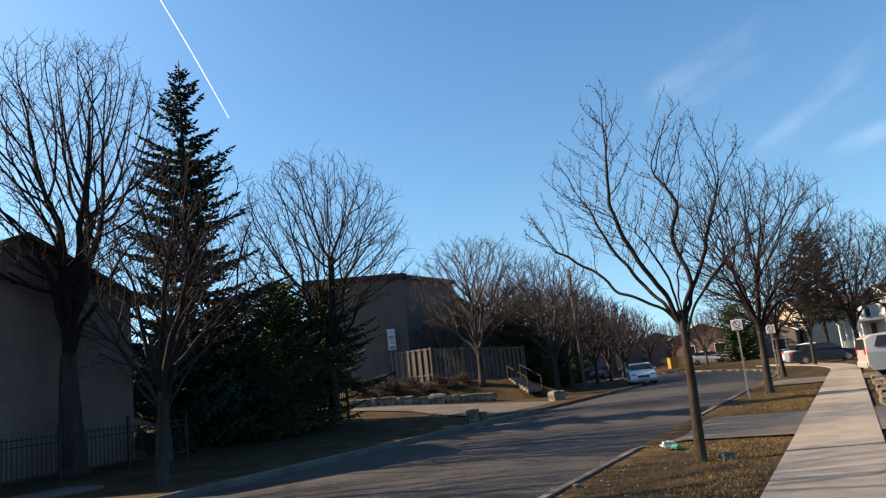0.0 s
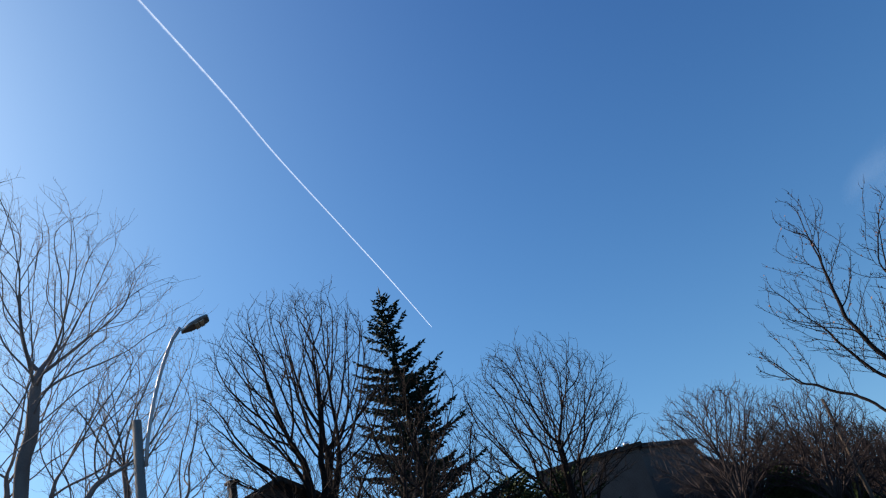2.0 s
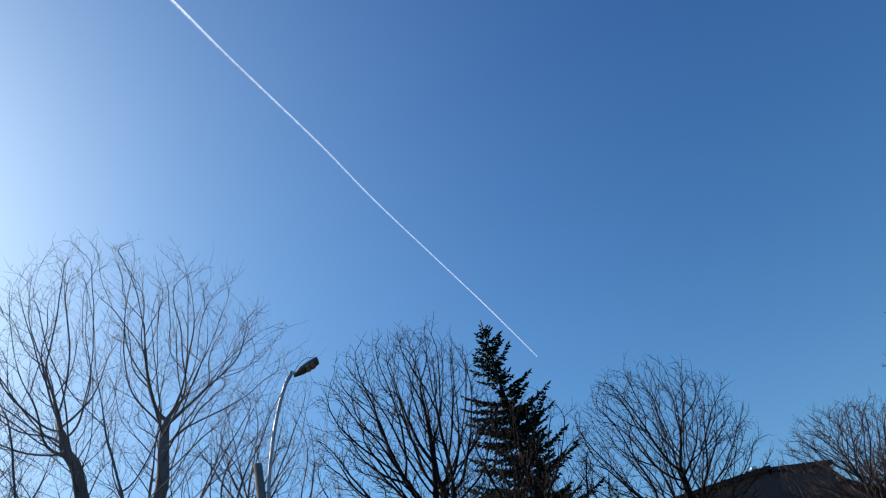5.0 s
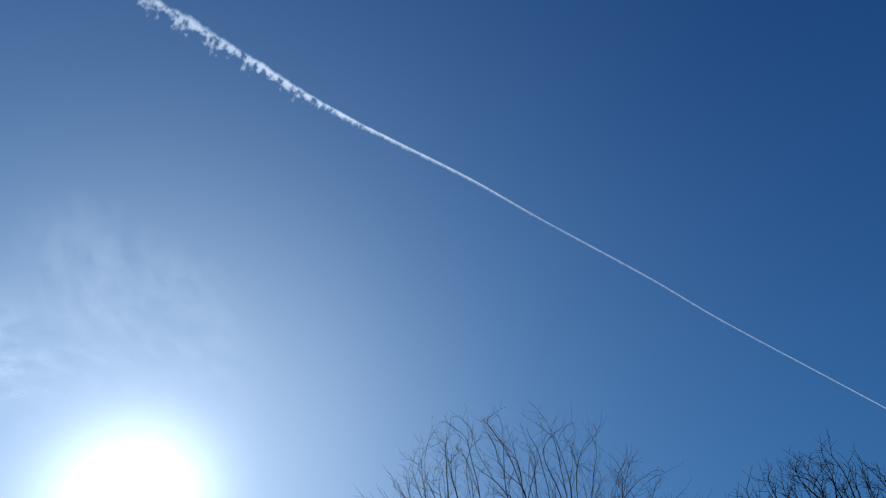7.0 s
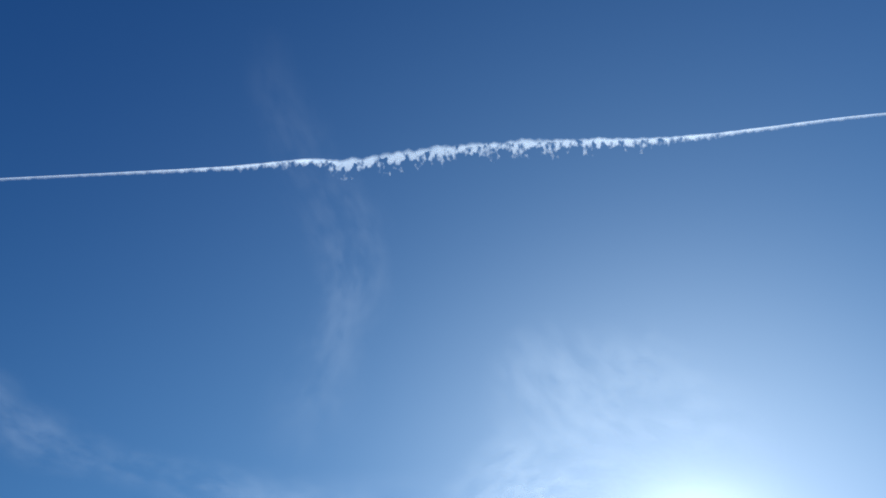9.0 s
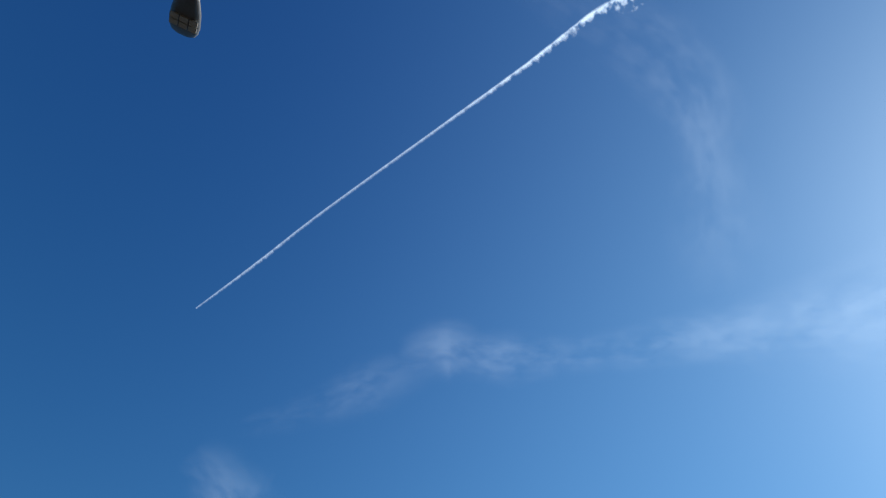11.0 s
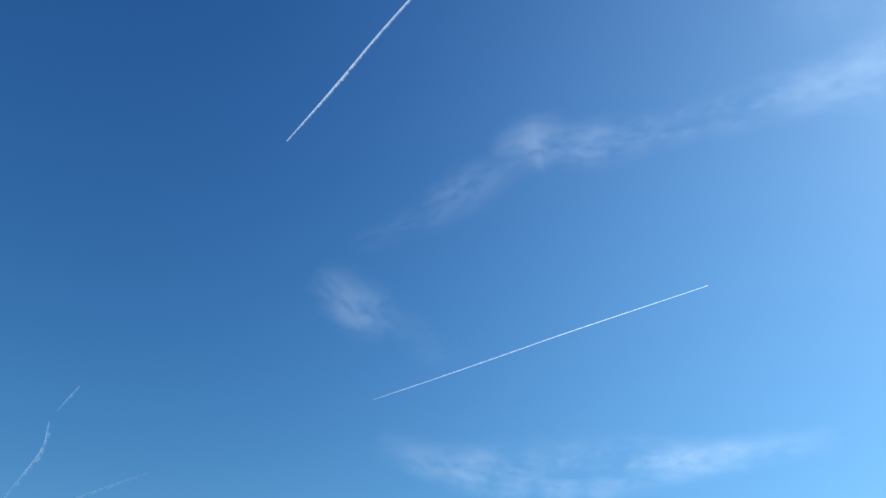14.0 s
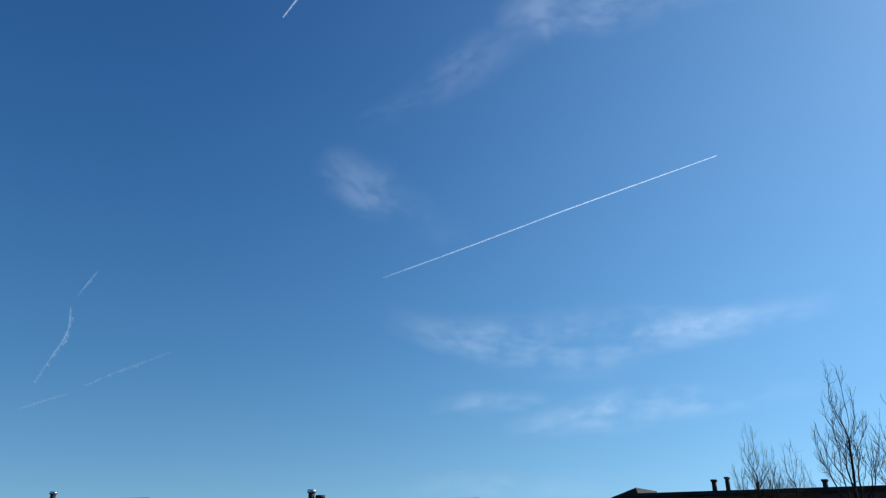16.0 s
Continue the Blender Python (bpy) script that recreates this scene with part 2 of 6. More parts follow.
def vapour(name, body, rough_edge, grain, grain2, stretch, soft=False):
    """Ice cloud lit by the sun: white where it is thick, clear where it thins out."""
    m = bpy.data.materials.new(name)
    m.use_nodes = True
    n, l = m.node_tree.nodes, m.node_tree.links
    n.remove(n["Principled BSDF"])
    co = n.new("ShaderNodeAttribute")
    co.attribute_name = "place"
    mp = n.new("ShaderNodeMapping")
    mp.inputs["Scale"].default_value = (*stretch, 0.37)
    l.new(co.outputs["Vector"], mp.inputs[0])
    a, d = n.new("ShaderNodeAttribute"), n.new("ShaderNodeAttribute")
    a.attribute_name, d.attribute_name = "across", "dens"
    n1, n2 = n.new("ShaderNodeTexNoise"), n.new("ShaderNodeTexNoise")
    for q, sc in ((n1, grain), (n2, grain2)):
        q.inputs["Scale"].default_value, q.inputs["Detail"].default_value, q.inputs["Roughness"].default_value = sc, 5 if soft else 1.2, 0.55
        l.new(mp.outputs[0], q.inputs["Vector"])

    def op(kind, x, y):
        q = n.new("ShaderNodeMath")
        q.operation = kind
        for i, s in enumerate((x, y)):
            if isinstance(s, (int, float)):
                q.inputs[i].default_value = s
            else:
                l.new(s, q.inputs[i])
        return q.outputs[0]

    ab = op("ABSOLUTE", a.outputs["Fac"], 0)
    inner = op("SUBTRACT", 1.0, ab)
    curd = n.new("ShaderNodeAttribute")
    curd.attribute_name = "curd"
    rough = op("MULTIPLY", curd.outputs["Fac"], rough_edge)
    wob = op("MULTIPLY", op("SUBTRACT", n1.outputs[0], 0.5), rough)
    wob2 = op("MULTIPLY", op("SUBTRACT", n2.outputs[0], 0.5), op("MULTIPLY", rough, 0.9))
    mr = n.new("ShaderNodeMapRange")
    mr.interpolation_type = "SMOOTHSTEP"
    if soft:
        # broad wisps: fade to the edges, streaked by the noise
        t = op("ADD", op("ADD", 0.5, wob), wob2)
        mr.inputs[1].default_value, mr.inputs[2].default_value = 0.1, body
        l.new(t, mr.inputs[0])
        fade = n.new("ShaderNodeMapRange")
        fade.interpolation_type = "SMOOTHSTEP"
        fade.inputs[1].default_value, fade.inputs[2].default_value = 0.0, 0.9
        l.new(inner, fade.inputs[0])
        thick = op("MULTIPLY", mr.outputs[0], fade.outputs[0])
    else:
        # a smooth upper edge, and curds that hang from it
        hang = op("SUBTRACT", 1.05, op("MULTIPLY", op("ADD", a.outputs["Fac"], 0.4), 1.0))
        edge = op("MULTIPLY", op("ADD", a.outputs["Fac"], 0.85), 2.4)
        t = op("MINIMUM", op("ADD", op("ADD", hang, wob), wob2), op("ADD", edge, op("MULTIPLY", wob, 0.5)))
        mr.inputs[1].default_value, mr.inputs[2].default_value = 0.3, body
        l.new(t, mr.inputs[0])
        thick = mr.outputs[0]
    alpha = op("MINIMUM", op("MULTIPLY", thick, d.outputs["Fac"]), 1.0)
    dif, tra, clear = n.new("ShaderNodeBsdfDiffuse"), n.new("ShaderNodeBsdfTranslucent"), n.new("ShaderNodeBsdfTransparent")
    for q in (dif, tra):
        q.inputs[0].default_value = (0.66, 0.76, 0.86, 1)
    white = n.new("ShaderNodeAddShader")
    l.new(dif.outputs[0], white.inputs[0])
    l.new(tra.outputs[0], white.inputs[1])
    mix = n.new("ShaderNodeMixShader")
    l.new(alpha, mix.inputs[0])
    l.new(clear.outputs[0], mix.inputs[1])
    l.new(white.outputs[0], mix.inputs[2])
    l.new(mix.outputs[0], n["Material Output"].inputs[0])
    return m


M["trail"] = vapour("contrail_vapour", 1.25, 2.9, 0.042, 0.085, (1.0, 0.75))
M["cirrus"] = vapour("cirrus_vapour", 1.0, 1.5, 0.0045, 0.014, (0.5, 1.0), soft=True)


# ---------------------------------------------------------------- mesh helpers
def mesh_from(name, verts, faces, material, flat=True):
    me = bpy.data.meshes.new(name)
    me.from_pydata([tuple(v) for v in verts], [], faces)
    me.materials.append(material)
    if not flat:
        me.polygons.foreach_set("use_smooth", [True] * len(me.polygons))
    me.update()
    return me


def part(name, bm, material, parent, label=""):
    """Links a bmesh, or a mesh, as one object under a thing or part."""
    if isinstance(bm, bmesh.types.BMesh):
        me = bpy.data.meshes.new(name)
        bm.to_mesh(me)
        bm.free()
        me.materials.append(material)
    else:
        me = bm
    ob = new(name, me)
    if parent is not None:
        ob.parent = parent
    if label:
        ob["label"] = label
    return ob


def empty(name, at, turn=0.0):
    ob = new(name)
    ob.empty_display_size = 0.2
    ob.matrix_world = Matrix.Translation(at) @ Matrix.Rotation(turn, 4, "Z")
    return ob


def box(x0, x1, y0, y1, z0, z1, bevel=0.0, bm=None):
    bm = bm or bmesh.new()
    r = bmesh.ops.create_cube(bm, size=1.0)
    vs = r["verts"]
    for v in vs:
        v.co = Vector(((x0 + x1) / 2 + v.co.x * (x1 - x0), (y0 + y1) / 2 + v.co.y * (y1 - y0), (z0 + z1) / 2 + v.co.z * (z1 - z0)))
    if bevel:
        es = list({e for v in vs for e in v.link_edges})
        bmesh.ops.bevel(bm, geom=es, offset=bevel, segments=1, affect="EDGES")
    return bm


def tube(points, radii, sides, verts, faces, cap=True):
    """Adds a tapered tube along a line to the lists."""
    base = len(verts)
    k = len(points)
    ref = None
    for i in range(k):
        a, b = points[max(0, i - 1)], points[min(k - 1, i + 1)]
        d = (b - a).normalized()
        if ref is None:
            ref = d.orthogonal().normalized()
        ref = (ref - d * ref.dot(d)).normalized()
        o = d.cross(ref)
        r = radii[i]
        for j in range(sides):
            t = 2 * math.pi * j / sides
            verts.append(points[i] + ref * (r * math.cos(t)) + o * (r * math.sin(t)))
    for i in range(k - 1):
        for j in range(sides):
            j2 = (j + 1) % sides
            faces.append((base + i * sides + j, base + i * sides + j2, base + (i + 1) * sides + j2, base + (i + 1) * sides + j))
    if cap:
        faces.append(tuple(base + (k - 1) * sides + j for j in range(sides)))
        faces.append(tuple(base + j for j in reversed(range(sides))))


def prism(outline, depth, axis="y"):
    """A solid from an outline in x and z, as thick as depth."""
    n = len(outline)
    v = [(x, -depth / 2, z) for x, z in outline] + [(x, depth / 2, z) for x, z in outline]
    f = [tuple(range(n)), tuple(range(2 * n - 1, n - 1, -1))] + [(i, i + n, (i + 1) % n + n, (i + 1) % n) for i in range(n)]
    return v, f


# ---------------------------------------------------------------- ground, road, pavement
def steps(*runs):
    out = []
    for a, b, d in runs:
        x = a
        while x < b - 1e-6:
            out.append(x)
            x += d
    out.append(runs[-1][1])
    return out


KW, KE = -12.65, -4.05        # the kerb faces
us = steps((-3000, -400, 650), (-400, -60, 68), (-60, 0, 6), (0, 56, 0.8), (56, 100, 2.2), (100, 220, 12), (220, 3000, 695))
vs = steps((-3000, -200, 560), (-200, -60, 28), (-60, -40, 2.5), (-40, -14, 0.65), (-14, KW, 0.65)) + [KW + 0.02, KE - 0.02] + steps((KE, 4, 0.5), (4, 30, 2), (30, 200, 17), (200, 3000, 560))
gv, gf = [], []
rows_v = sorted(set(vs))
for u in us:
    for v in rows_v:
        road_bed = KW + 0.01 < v < KE - 0.01
        z = -0.25 if road_bed else height(u, v + bend(u)) + 0.02 * noise.noise(Vector((u * 0.7, v * 0.7, 0))) * (abs(u) < 90) - 0.02
        gv.append(S(u, v + bend(u), z))
nv = len(rows_v)
for i in range(len(us) - 1):
    for j in range(nv - 1):
        gf.append((i * nv + j, (i + 1) * nv + j, (i + 1) * nv + j + 1, i * nv + j + 1))
ground = new("ground", mesh_from("ground", gv, gf, M["grass"], flat=False))
tagged(ground, "dry brown winter lawn and open ground", "ground", kind="structure")

rv, rf = [], []
for u in us:
    for k in range(9):
        t = k / 8
        rv.append(S(u, KW + (KE - KW) * t + bend(u), -0.15 + 0.07 * (1 - (2 * t - 1) ** 2)))
for i in range(len(us) - 1):
    for k in range(8):
        rf.append((i * 9 + k, (i + 1) * 9 + k, (i + 1) * 9 + k + 1, i * 9 + k + 1))
road = new("road", mesh_from("road", rv, rf, M["asphalt"], flat=False))
tagged(road, "worn grey asphalt residential road with a gentle crown", "road", kind="structure")

# driveways: u from, u to, v from, v to
DRIVES = [(15.4, 20.3, KE, 9.0), (33.5, 38.0, KE, 12.0)]


def kerb(name, v, side, gaps):
    kv, kf = [], []
    uu = steps((-40, 110, 0.8))
    for u in uu:
        drop = max([smooth((min(u - a, b - u) + 0.6) / 1.0) for a, b in gaps] + [0])
        top = 0.015 - 0.115 * drop
        s = bend(u)
        for w, z in ((0, -0.2), (0.01, top - 0.02), (0.03, top), (0.15, top), (0.15, -0.2)):
            kv.append(S(u, v + s + side * w, z))
    for i in range(len(uu) - 1):
        for k in range(4):
            kf.append((i * 5 + k, (i + 1) * 5 + k, (i + 1) * 5 + k + 1, i * 5 + k + 1))
    ob = new(name, mesh_from(name, kv, kf, M["kerb"]))
    tagged(ob, "low concrete kerb dropped at the driveways", "kerb", kind="structure")


kerb("kerb_east", KE - 0.02, 1, [(15.4, 20.3), (33.5, 38.0)])
kerb("kerb_west", KW + 0.02, -1, [(32.0, 41.5)])

for k, (a, b, v0, v1) in enumerate(DRIVES):
    dv, df = [], []
    vv = steps((v0 + 0.13, v1, 0.7))
    uu = steps((a, b, 0.7))
    for u in uu:
        for v in vv:
            z = max(height(u, v), 0) + 0.02 - 0.1 * smooth(1 - (v - v0) / 0.8) + 0.0 * v
            dv.append(S(u, v, z))
    n = len(vv)
    for i in range(len(uu) - 1):
        for j in range(n - 1):
            df.append((i * n + j, (i + 1) * n + j, (i + 1) * n + j + 1, i * n + j + 1))
    ob = new("driveway_%d" % (k + 1), mesh_from("driveway", dv, df, M["drive"], flat=False))
    tagged(ob, "grey asphalt driveway crossing the verge", "driveway", kind="structure")
# the lane: midline and half-width, from the kerb up past the gate
LANE = [((3.9, 34.6), 4.6), ((1.6, 37.6), 3.6), ((-1.2, 40.2), 2.3), ((-4.2, 41.6), 1.7), ((-7.5, 42.2), 1.5), ((-11.0, 42.6), 1.5), ((-16.0, 43.0), 1.5)]
dv, df = [], []
for k, ((x, y), w) in enumerate(LANE):
    a, b = LANE[max(0, k - 1)][0], LANE[min(len(LANE) - 1, k + 1)][0]
    d = Vector((b[0] - a[0], b[1] - a[1], 0)).normalized()
    if k == 0:
        d = Vector((-CA, SA, 0))
    o = Vector((d.y, -d.x, 0))
    for i in range(9):
        p = Vector((x, y, 0)) + o * (w * (i / 4 - 1))
        u, v = UV(p.x, p.y)
        p.z = height(u, v) + (-0.07 if k == 0 else 0.035)
        dv.append(p)
for k in range(len(LANE) - 1):
    for i in range(8):
        df.append((k * 9 + i, k * 9 + i + 1, (k + 1) * 9 + i + 1, (k + 1) * 9 + i))
ob = new("driveway_3", mesh_from("driveway", dv, df, M["drive"], flat=False))
tagged(ob, "pale grey lane leading off between two boulders", "driveway", kind="structure")

# ---------------------------------------------------------------- trees
def grow(seed, trunk_h, trunk_r, limbs, levels, twig_r=0.006, wiggle=0.16, rise=0.10, counts=(9, 7, 5), ratio=(0.55, 0.5, 0.5), lean=(0, 0), spread=(32, 62), shoot=0.3):
    """A bare tree: a trunk that parts into limbs, each limb given by the place of its tip; boughs and twigs branch off them.
    Returns the trunk's and the crown's vertices and faces."""
    rng = random.Random(seed)
    tv, tf, cv, cf = [], [], [], []
    fork = Vector((lean[0], lean[1], trunk_h))
    line, rad = [], []
    for i in range(7):
        t = i / 6
        line.append(Vector((lean[0] * t ** 1.4 + 0.02 * math.sin(5 * t + seed), lean[1] * t ** 1.4 + 0.02 * math.cos(4 * t + seed), -0.1 + (trunk_h + 0.1) * t)))
        rad.append(trunk_r * (1.35 if i == 0 else 1.08 if i == 1 else 1 - 0.22 * t))
    tube(line, rad, 10, tv, tf)

    def branch(p, d, length, r0, r1, level, aim=None):
        k = (12, 7, 5, 2, 2)[level]
        step = length / k
        pts, rs = [p.copy()], [r0]
        sway = Vector((rng.gauss(0, 1), rng.gauss(0, 1), rng.gauss(0, 0.6)))
        for i in range(k):
            w = Vector((rng.gauss(0, 1), rng.gauss(0, 1), rng.gauss(0, 1)))
            sway = (sway * 0.55 + w * 0.75)
            s = wiggle * (1.6, 1.15, 0.8, 0.4, 0.4)[level]
            if aim is not None:
                left = (aim - p)
                d = (d * 1.1 + left.normalized() * (0.18 + 0.75 * i / k) + sway * s).normalized()
            else:
                d = (d + sway * s * 0.8 + Vector((0, 0, rise * 4 / k * (1, 1, 0.8, 0.4, 0.3)[level]))).normalized()
            p = p + d * step
            pts.append(p.copy())
            rs.append(r0 + (r1 - r0) * ((i + 1) / k) ** (0.95 if level else 1.15))
        tube(pts, rs, (7, 5, 4, 3, 3)[level], cv, cf, cap=level < 2)
        if level + 1 >= levels:
            return
        n = counts[min(level, len(counts) - 1)]
        n = max(2, int(n * (0.8 + 0.4 * rng.random())))
        spin = rng.random() * 6.28
        first = (0.2, 0.18, 0.15, 0.2)[level]
        for j in range(n):
            t = first + (1 - first) * ((j + 0.15 + rng.random() * 0.8) / n) ** 0.85
            f = min(t, 0.999) * k
            i = int(f)
            q = pts[i].lerp(pts[i + 1], f - i)
            dd = (pts[i + 1] - pts[i]).normalized()
            side = Matrix.Rotation(spin + j * 2.4 + rng.uniform(-0.6, 0.6), 3, dd) @ dd.orthogonal().normalized()
            ang = radians(rng.uniform(*spread)) * (1.0, 0.82, 0.72, 0.7)[level]
            cd = (dd * math.cos(ang) + side * math.sin(ang)).normalized()
            if cd.z < -0.15:
                cd.z *= 0.35
            rr = rs[i] * rng.uniform(0.42, 0.66)
            ln = length * ratio[min(level, len(ratio) - 1)] * (1.1 - 0.55 * t) * rng.uniform(0.6, 1.3)
            if level >= 1:
                ln = max(ln, shoot * rng.uniform(0.6, 1.5))
            branch(q, cd.normalized(), ln, max(rr, twig_r), max(twig_r * 0.6, rr * 0.3), level + 1)

    for tip in limbs:
        tip = Vector(tip)
        off = tip - fork
        start = fork - Vector((0, 0, trunk_h * 0.16 * rng.random()))
        d0 = Vector((off.x * 1.6, off.y * 1.6, abs(off.z) * 0.75 + 0.15)).normalized()
        r0 = trunk_r * rng.uniform(0.44, 0.6)
        branch(start, d0, off.length * 1.06, r0, twig_r * 1.5, 0, aim=tip)
    return tv, tf, cv, cf


def colonise(seed, trunk_h, trunk_r, limbs, blobs, points, step, kill, tip_r, up=0.05, lean=(0, 0), twig=0.3, twig_rate=0.8, drift=0.2, fan_out=0.6):
    """A bare tree whose boughs grow into the room of its crown. limbs: lines of places that the main limbs pass;
    blobs: ellipsoids (centre, half-axes) that the crown fills. Returns the trunk's and the crown's vertices and faces."""
    g = np.random.default_rng(seed)
    rng = random.Random(seed)
    vol = np.array([b[3] * b[4] * b[5] for b in blobs])
    room = []
    for b, k in zip(blobs, (points * vol / vol.sum()).astype(int)):
        d = g.normal(size=(k, 3))
        d /= np.linalg.norm(d, axis=1)[:, None]
        room.append(np.array(b[:3]) + d * (g.random(k) ** 0.38)[:, None] * np.array(b[3:6]))
    room = np.concatenate(room)
    pos, par = [], []

    def add(p, q):
        pos.append(np.array(p, float))
        par.append(q)
        return len(pos) - 1

    fork = np.array((lean[0], lean[1], trunk_h))
    k = max(4, int(trunk_h / step))
    last = -1
    for i in range(k + 1):
        t = i / k
        last = add((lean[0] * t ** 1.4 + 0.02 * math.sin(5 * t + seed), lean[1] * t ** 1.4 + 0.02 * math.cos(4 * t + seed), -0.1 + (trunk_h + 0.1) * t), last)
    trunk_top = last
    for line in limbs:
        low = rng.randint(0, max(0, int(0.22 * k)))
        last = trunk_top - low
        pts = [pos[last]] + [np.array(p, float) for p in line]
        # a limb leaves steeply, then swings out
        first = pts[0] + (pts[1] - pts[0]) * 0.4 + np.array((0, 0, 0.18 * abs(pts[1][2] - pts[0][2])))
        pts.insert(1, first)
        for i in range(len(pts) - 1):
            p0, p1, p2, p3 = pts[max(0, i - 1)], pts[i], pts[i + 1], pts[min(len(pts) - 1, i + 2)]
            m = max(1, int(np.linalg.norm(p2 - p1) / step))
            for j in range(1, m + 1):
                t = j / m
                q = 0.5 * (2 * p1 + (p2 - p0) * t + (2 * p0 - 5 * p1 + 4 * p2 - p3) * t * t + (3 * p1 - p0 - 3 * p2 + p3) * t ** 3)
                last = add(q + g.normal(size=3) * step * 0.3, last)
    P = np.array(pos)
    heading = np.zeros_like(P)
    for i in range(1, len(P)):
        d = P[i] - P[par[i]]
        heading[i] = d / (np.linalg.norm(d) + 1e-9)
    D = np.linalg.norm(room[:, None, :] - P[None, trunk_top - 1:, :], axis=2)
    near, dist = D.argmin(1) + trunk_top - 1, D.min(1)
    kids = {}
    centre = fork - np.array((0, 0, 0.6 * trunk_h))
    for turn in range(160):
        keep = dist > kill
        room, near, dist = room[keep], near[keep], dist[keep]
        act = dist < kill * 6
        if not act.any():
            break
        pull = np.zeros((len(P), 3))
        off = room[act] - P[near[act]]
        np.add.at(pull, near[act], off / np.linalg.norm(off, axis=1)[:, None])
        fresh, frm = [], []
        for i in np.unique(near[act]):
            out = P[i] - centre
            d = pull[i] / (np.linalg.norm(pull[i]) + 1e-9) * 0.8 + heading[i] * 1.0 + out / np.linalg.norm(out) * fan_out + np.array((0, 0, up)) + g.normal(size=3) * drift
            d /= np.linalg.norm(d)
            if float(d @ out) < 0.42 * np.linalg.norm(out):
                continue
            old = kids.setdefault(int(i), [])
            if len(old) > 2 or any(float(d @ o) > 0.88 for o in old):
                continue
            old.append(d)
            fresh.append(P[i] + d * step)
            frm.append((int(i), d))
        if not fresh:
            break
        base = len(P)
        P = np.vstack([P, fresh])
        heading = np.vstack([heading, [d for _, d in frm]])
        par += [i for i, _ in frm]
        D = np.linalg.norm(room[:, None, :] - np.array(fresh)[None], axis=2)
        j = D.argmin(1)
        dn = D[np.arange(len(room)), j]
        better = dn < dist
        near[better], dist[better] = base + j[better], dn[better]
    n = len(P)
    child = [[] for _ in range(n)]
    for i in range(1, n):
        child[par[i]].append(i)

    def girth(e):
        acc = np.zeros(n)
        for i in range(n - 1, -1, -1):
            a = acc[i] if child[i] else tip_r ** e
            acc[i] = a
            if par[i] >= 0:
                acc[par[i]] += a
        return acc ** (1 / e)

    lo, hi = 1.6, 5.0
    for turn in range(14):
        e = (lo + hi) / 2
        if girth(e)[0] > trunk_r:
            lo = e
        else:
            hi = e
    R = girth((lo + hi) / 2)
    main = [max(c, key=lambda j: R[j]) if c else -1 for c in child]
    for turn in range(2):
        Q = P.copy()
        for i in range(trunk_top, n):
            if main[i] >= 0 and par[i] >= 0:
                Q[i] = P[i] * 0.5 + (P[par[i]] + P[main[i]]) * 0.25
        P = Q
    V = [Vector(p) for p in P]
    tv, tf, cv, cf = [], [], [], []
    line = V[:trunk_top + 1]
    neck = max([R[j] for i in range(trunk_top + 1) for j in child[i] if j > trunk_top] + [R[trunk_top] * 0.5]) * 1.25
    tube(line, [(R[0] + (neck - R[0]) * (i / trunk_top) ** 1.6) * (1.3 if i == 0 else 1.08 if i == 1 else 1.0) for i in range(trunk_top + 1)], 10, tv, tf)
    starts = [(j, i) for i in range(n) for j in child[i] if (i <= trunk_top < j) or (i > trunk_top and j != main[i])]
    for j, i in starts:
        ids = [j]
        while main[ids[-1]] >= 0:
            ids.append(main[ids[-1]])
        pts = [V[i]] + [V[q] for q in ids]
        rs = [min(R[i], R[j] * 1.12)] + [float(R[q]) for q in ids]
        rs[-1] *= 0.6
        r0 = rs[0]
        tube(pts, rs, 7 if r0 > 5 * tip_r else 5 if r0 > 2.5 * tip_r else 3, cv, cf, cap=False)

    def sprig(p, d, length):
        q, pts = d, [p]
        for t in range(3):
            q = (q + Vector((rng.gauss(0, 0.34), rng.gauss(0, 0.34), rng.gauss(0.08 + up, 0.28)))).normalized()
            pts.append(pts[-1] + q * (length / 3))
        tube(pts, [tip_r * 0.9, tip_r * 0.8, tip_r * 0.65, tip_r * 0.45], 3, cv, cf, cap=False)

    for i in range(trunk_top + 2, n):
        if R[i] > 2.6 * tip_r:
            continue
        d = Vector(heading[i])
        if d.length < 0.1:
            continue
        if not child[i]:
            sprig(V[i], d, twig * rng.uniform(0.6, 1.4))
        if rng.random() < twig_rate:
            side = Matrix.Rotation(rng.uniform(0, 6.283), 3, d) @ d.orthogonal().normalized()
            a = rng.uniform(0.5, 1.05)
            sprig(V[i], (d * math.cos(a) + side * math.sin(a)).normalized(), twig * rng.uniform(0.4, 1.3))
    return tv, tf, cv, cf


def spray(seed, n, reach, low, top, fork):
    """Main limbs for a rounded crown: each rises steeply from the fork and swings out to its tip."""
    r = random.Random(seed)
    out = []
    for i in range(n):
        a = i * 2.399 + r.uniform(-0.3, 0.3)
        t = (i + 0.5) / n
        q = reach * math.sqrt(t) * r.uniform(0.8, 1.05)
        z = top - (top - low) * t ** 1.7 * r.uniform(0.85, 1.1)
        tip = Vector((q * math.cos(a), q * math.sin(a), z))
        k = r.uniform(0.3, 0.55)
        out.append((Vector((tip.x * k * 0.42, tip.y * k * 0.42, fork + (z - fork) * k * 0.5)), Vector((tip.x * k, tip.y * k, fork + (z - fork) * k))))
    return out


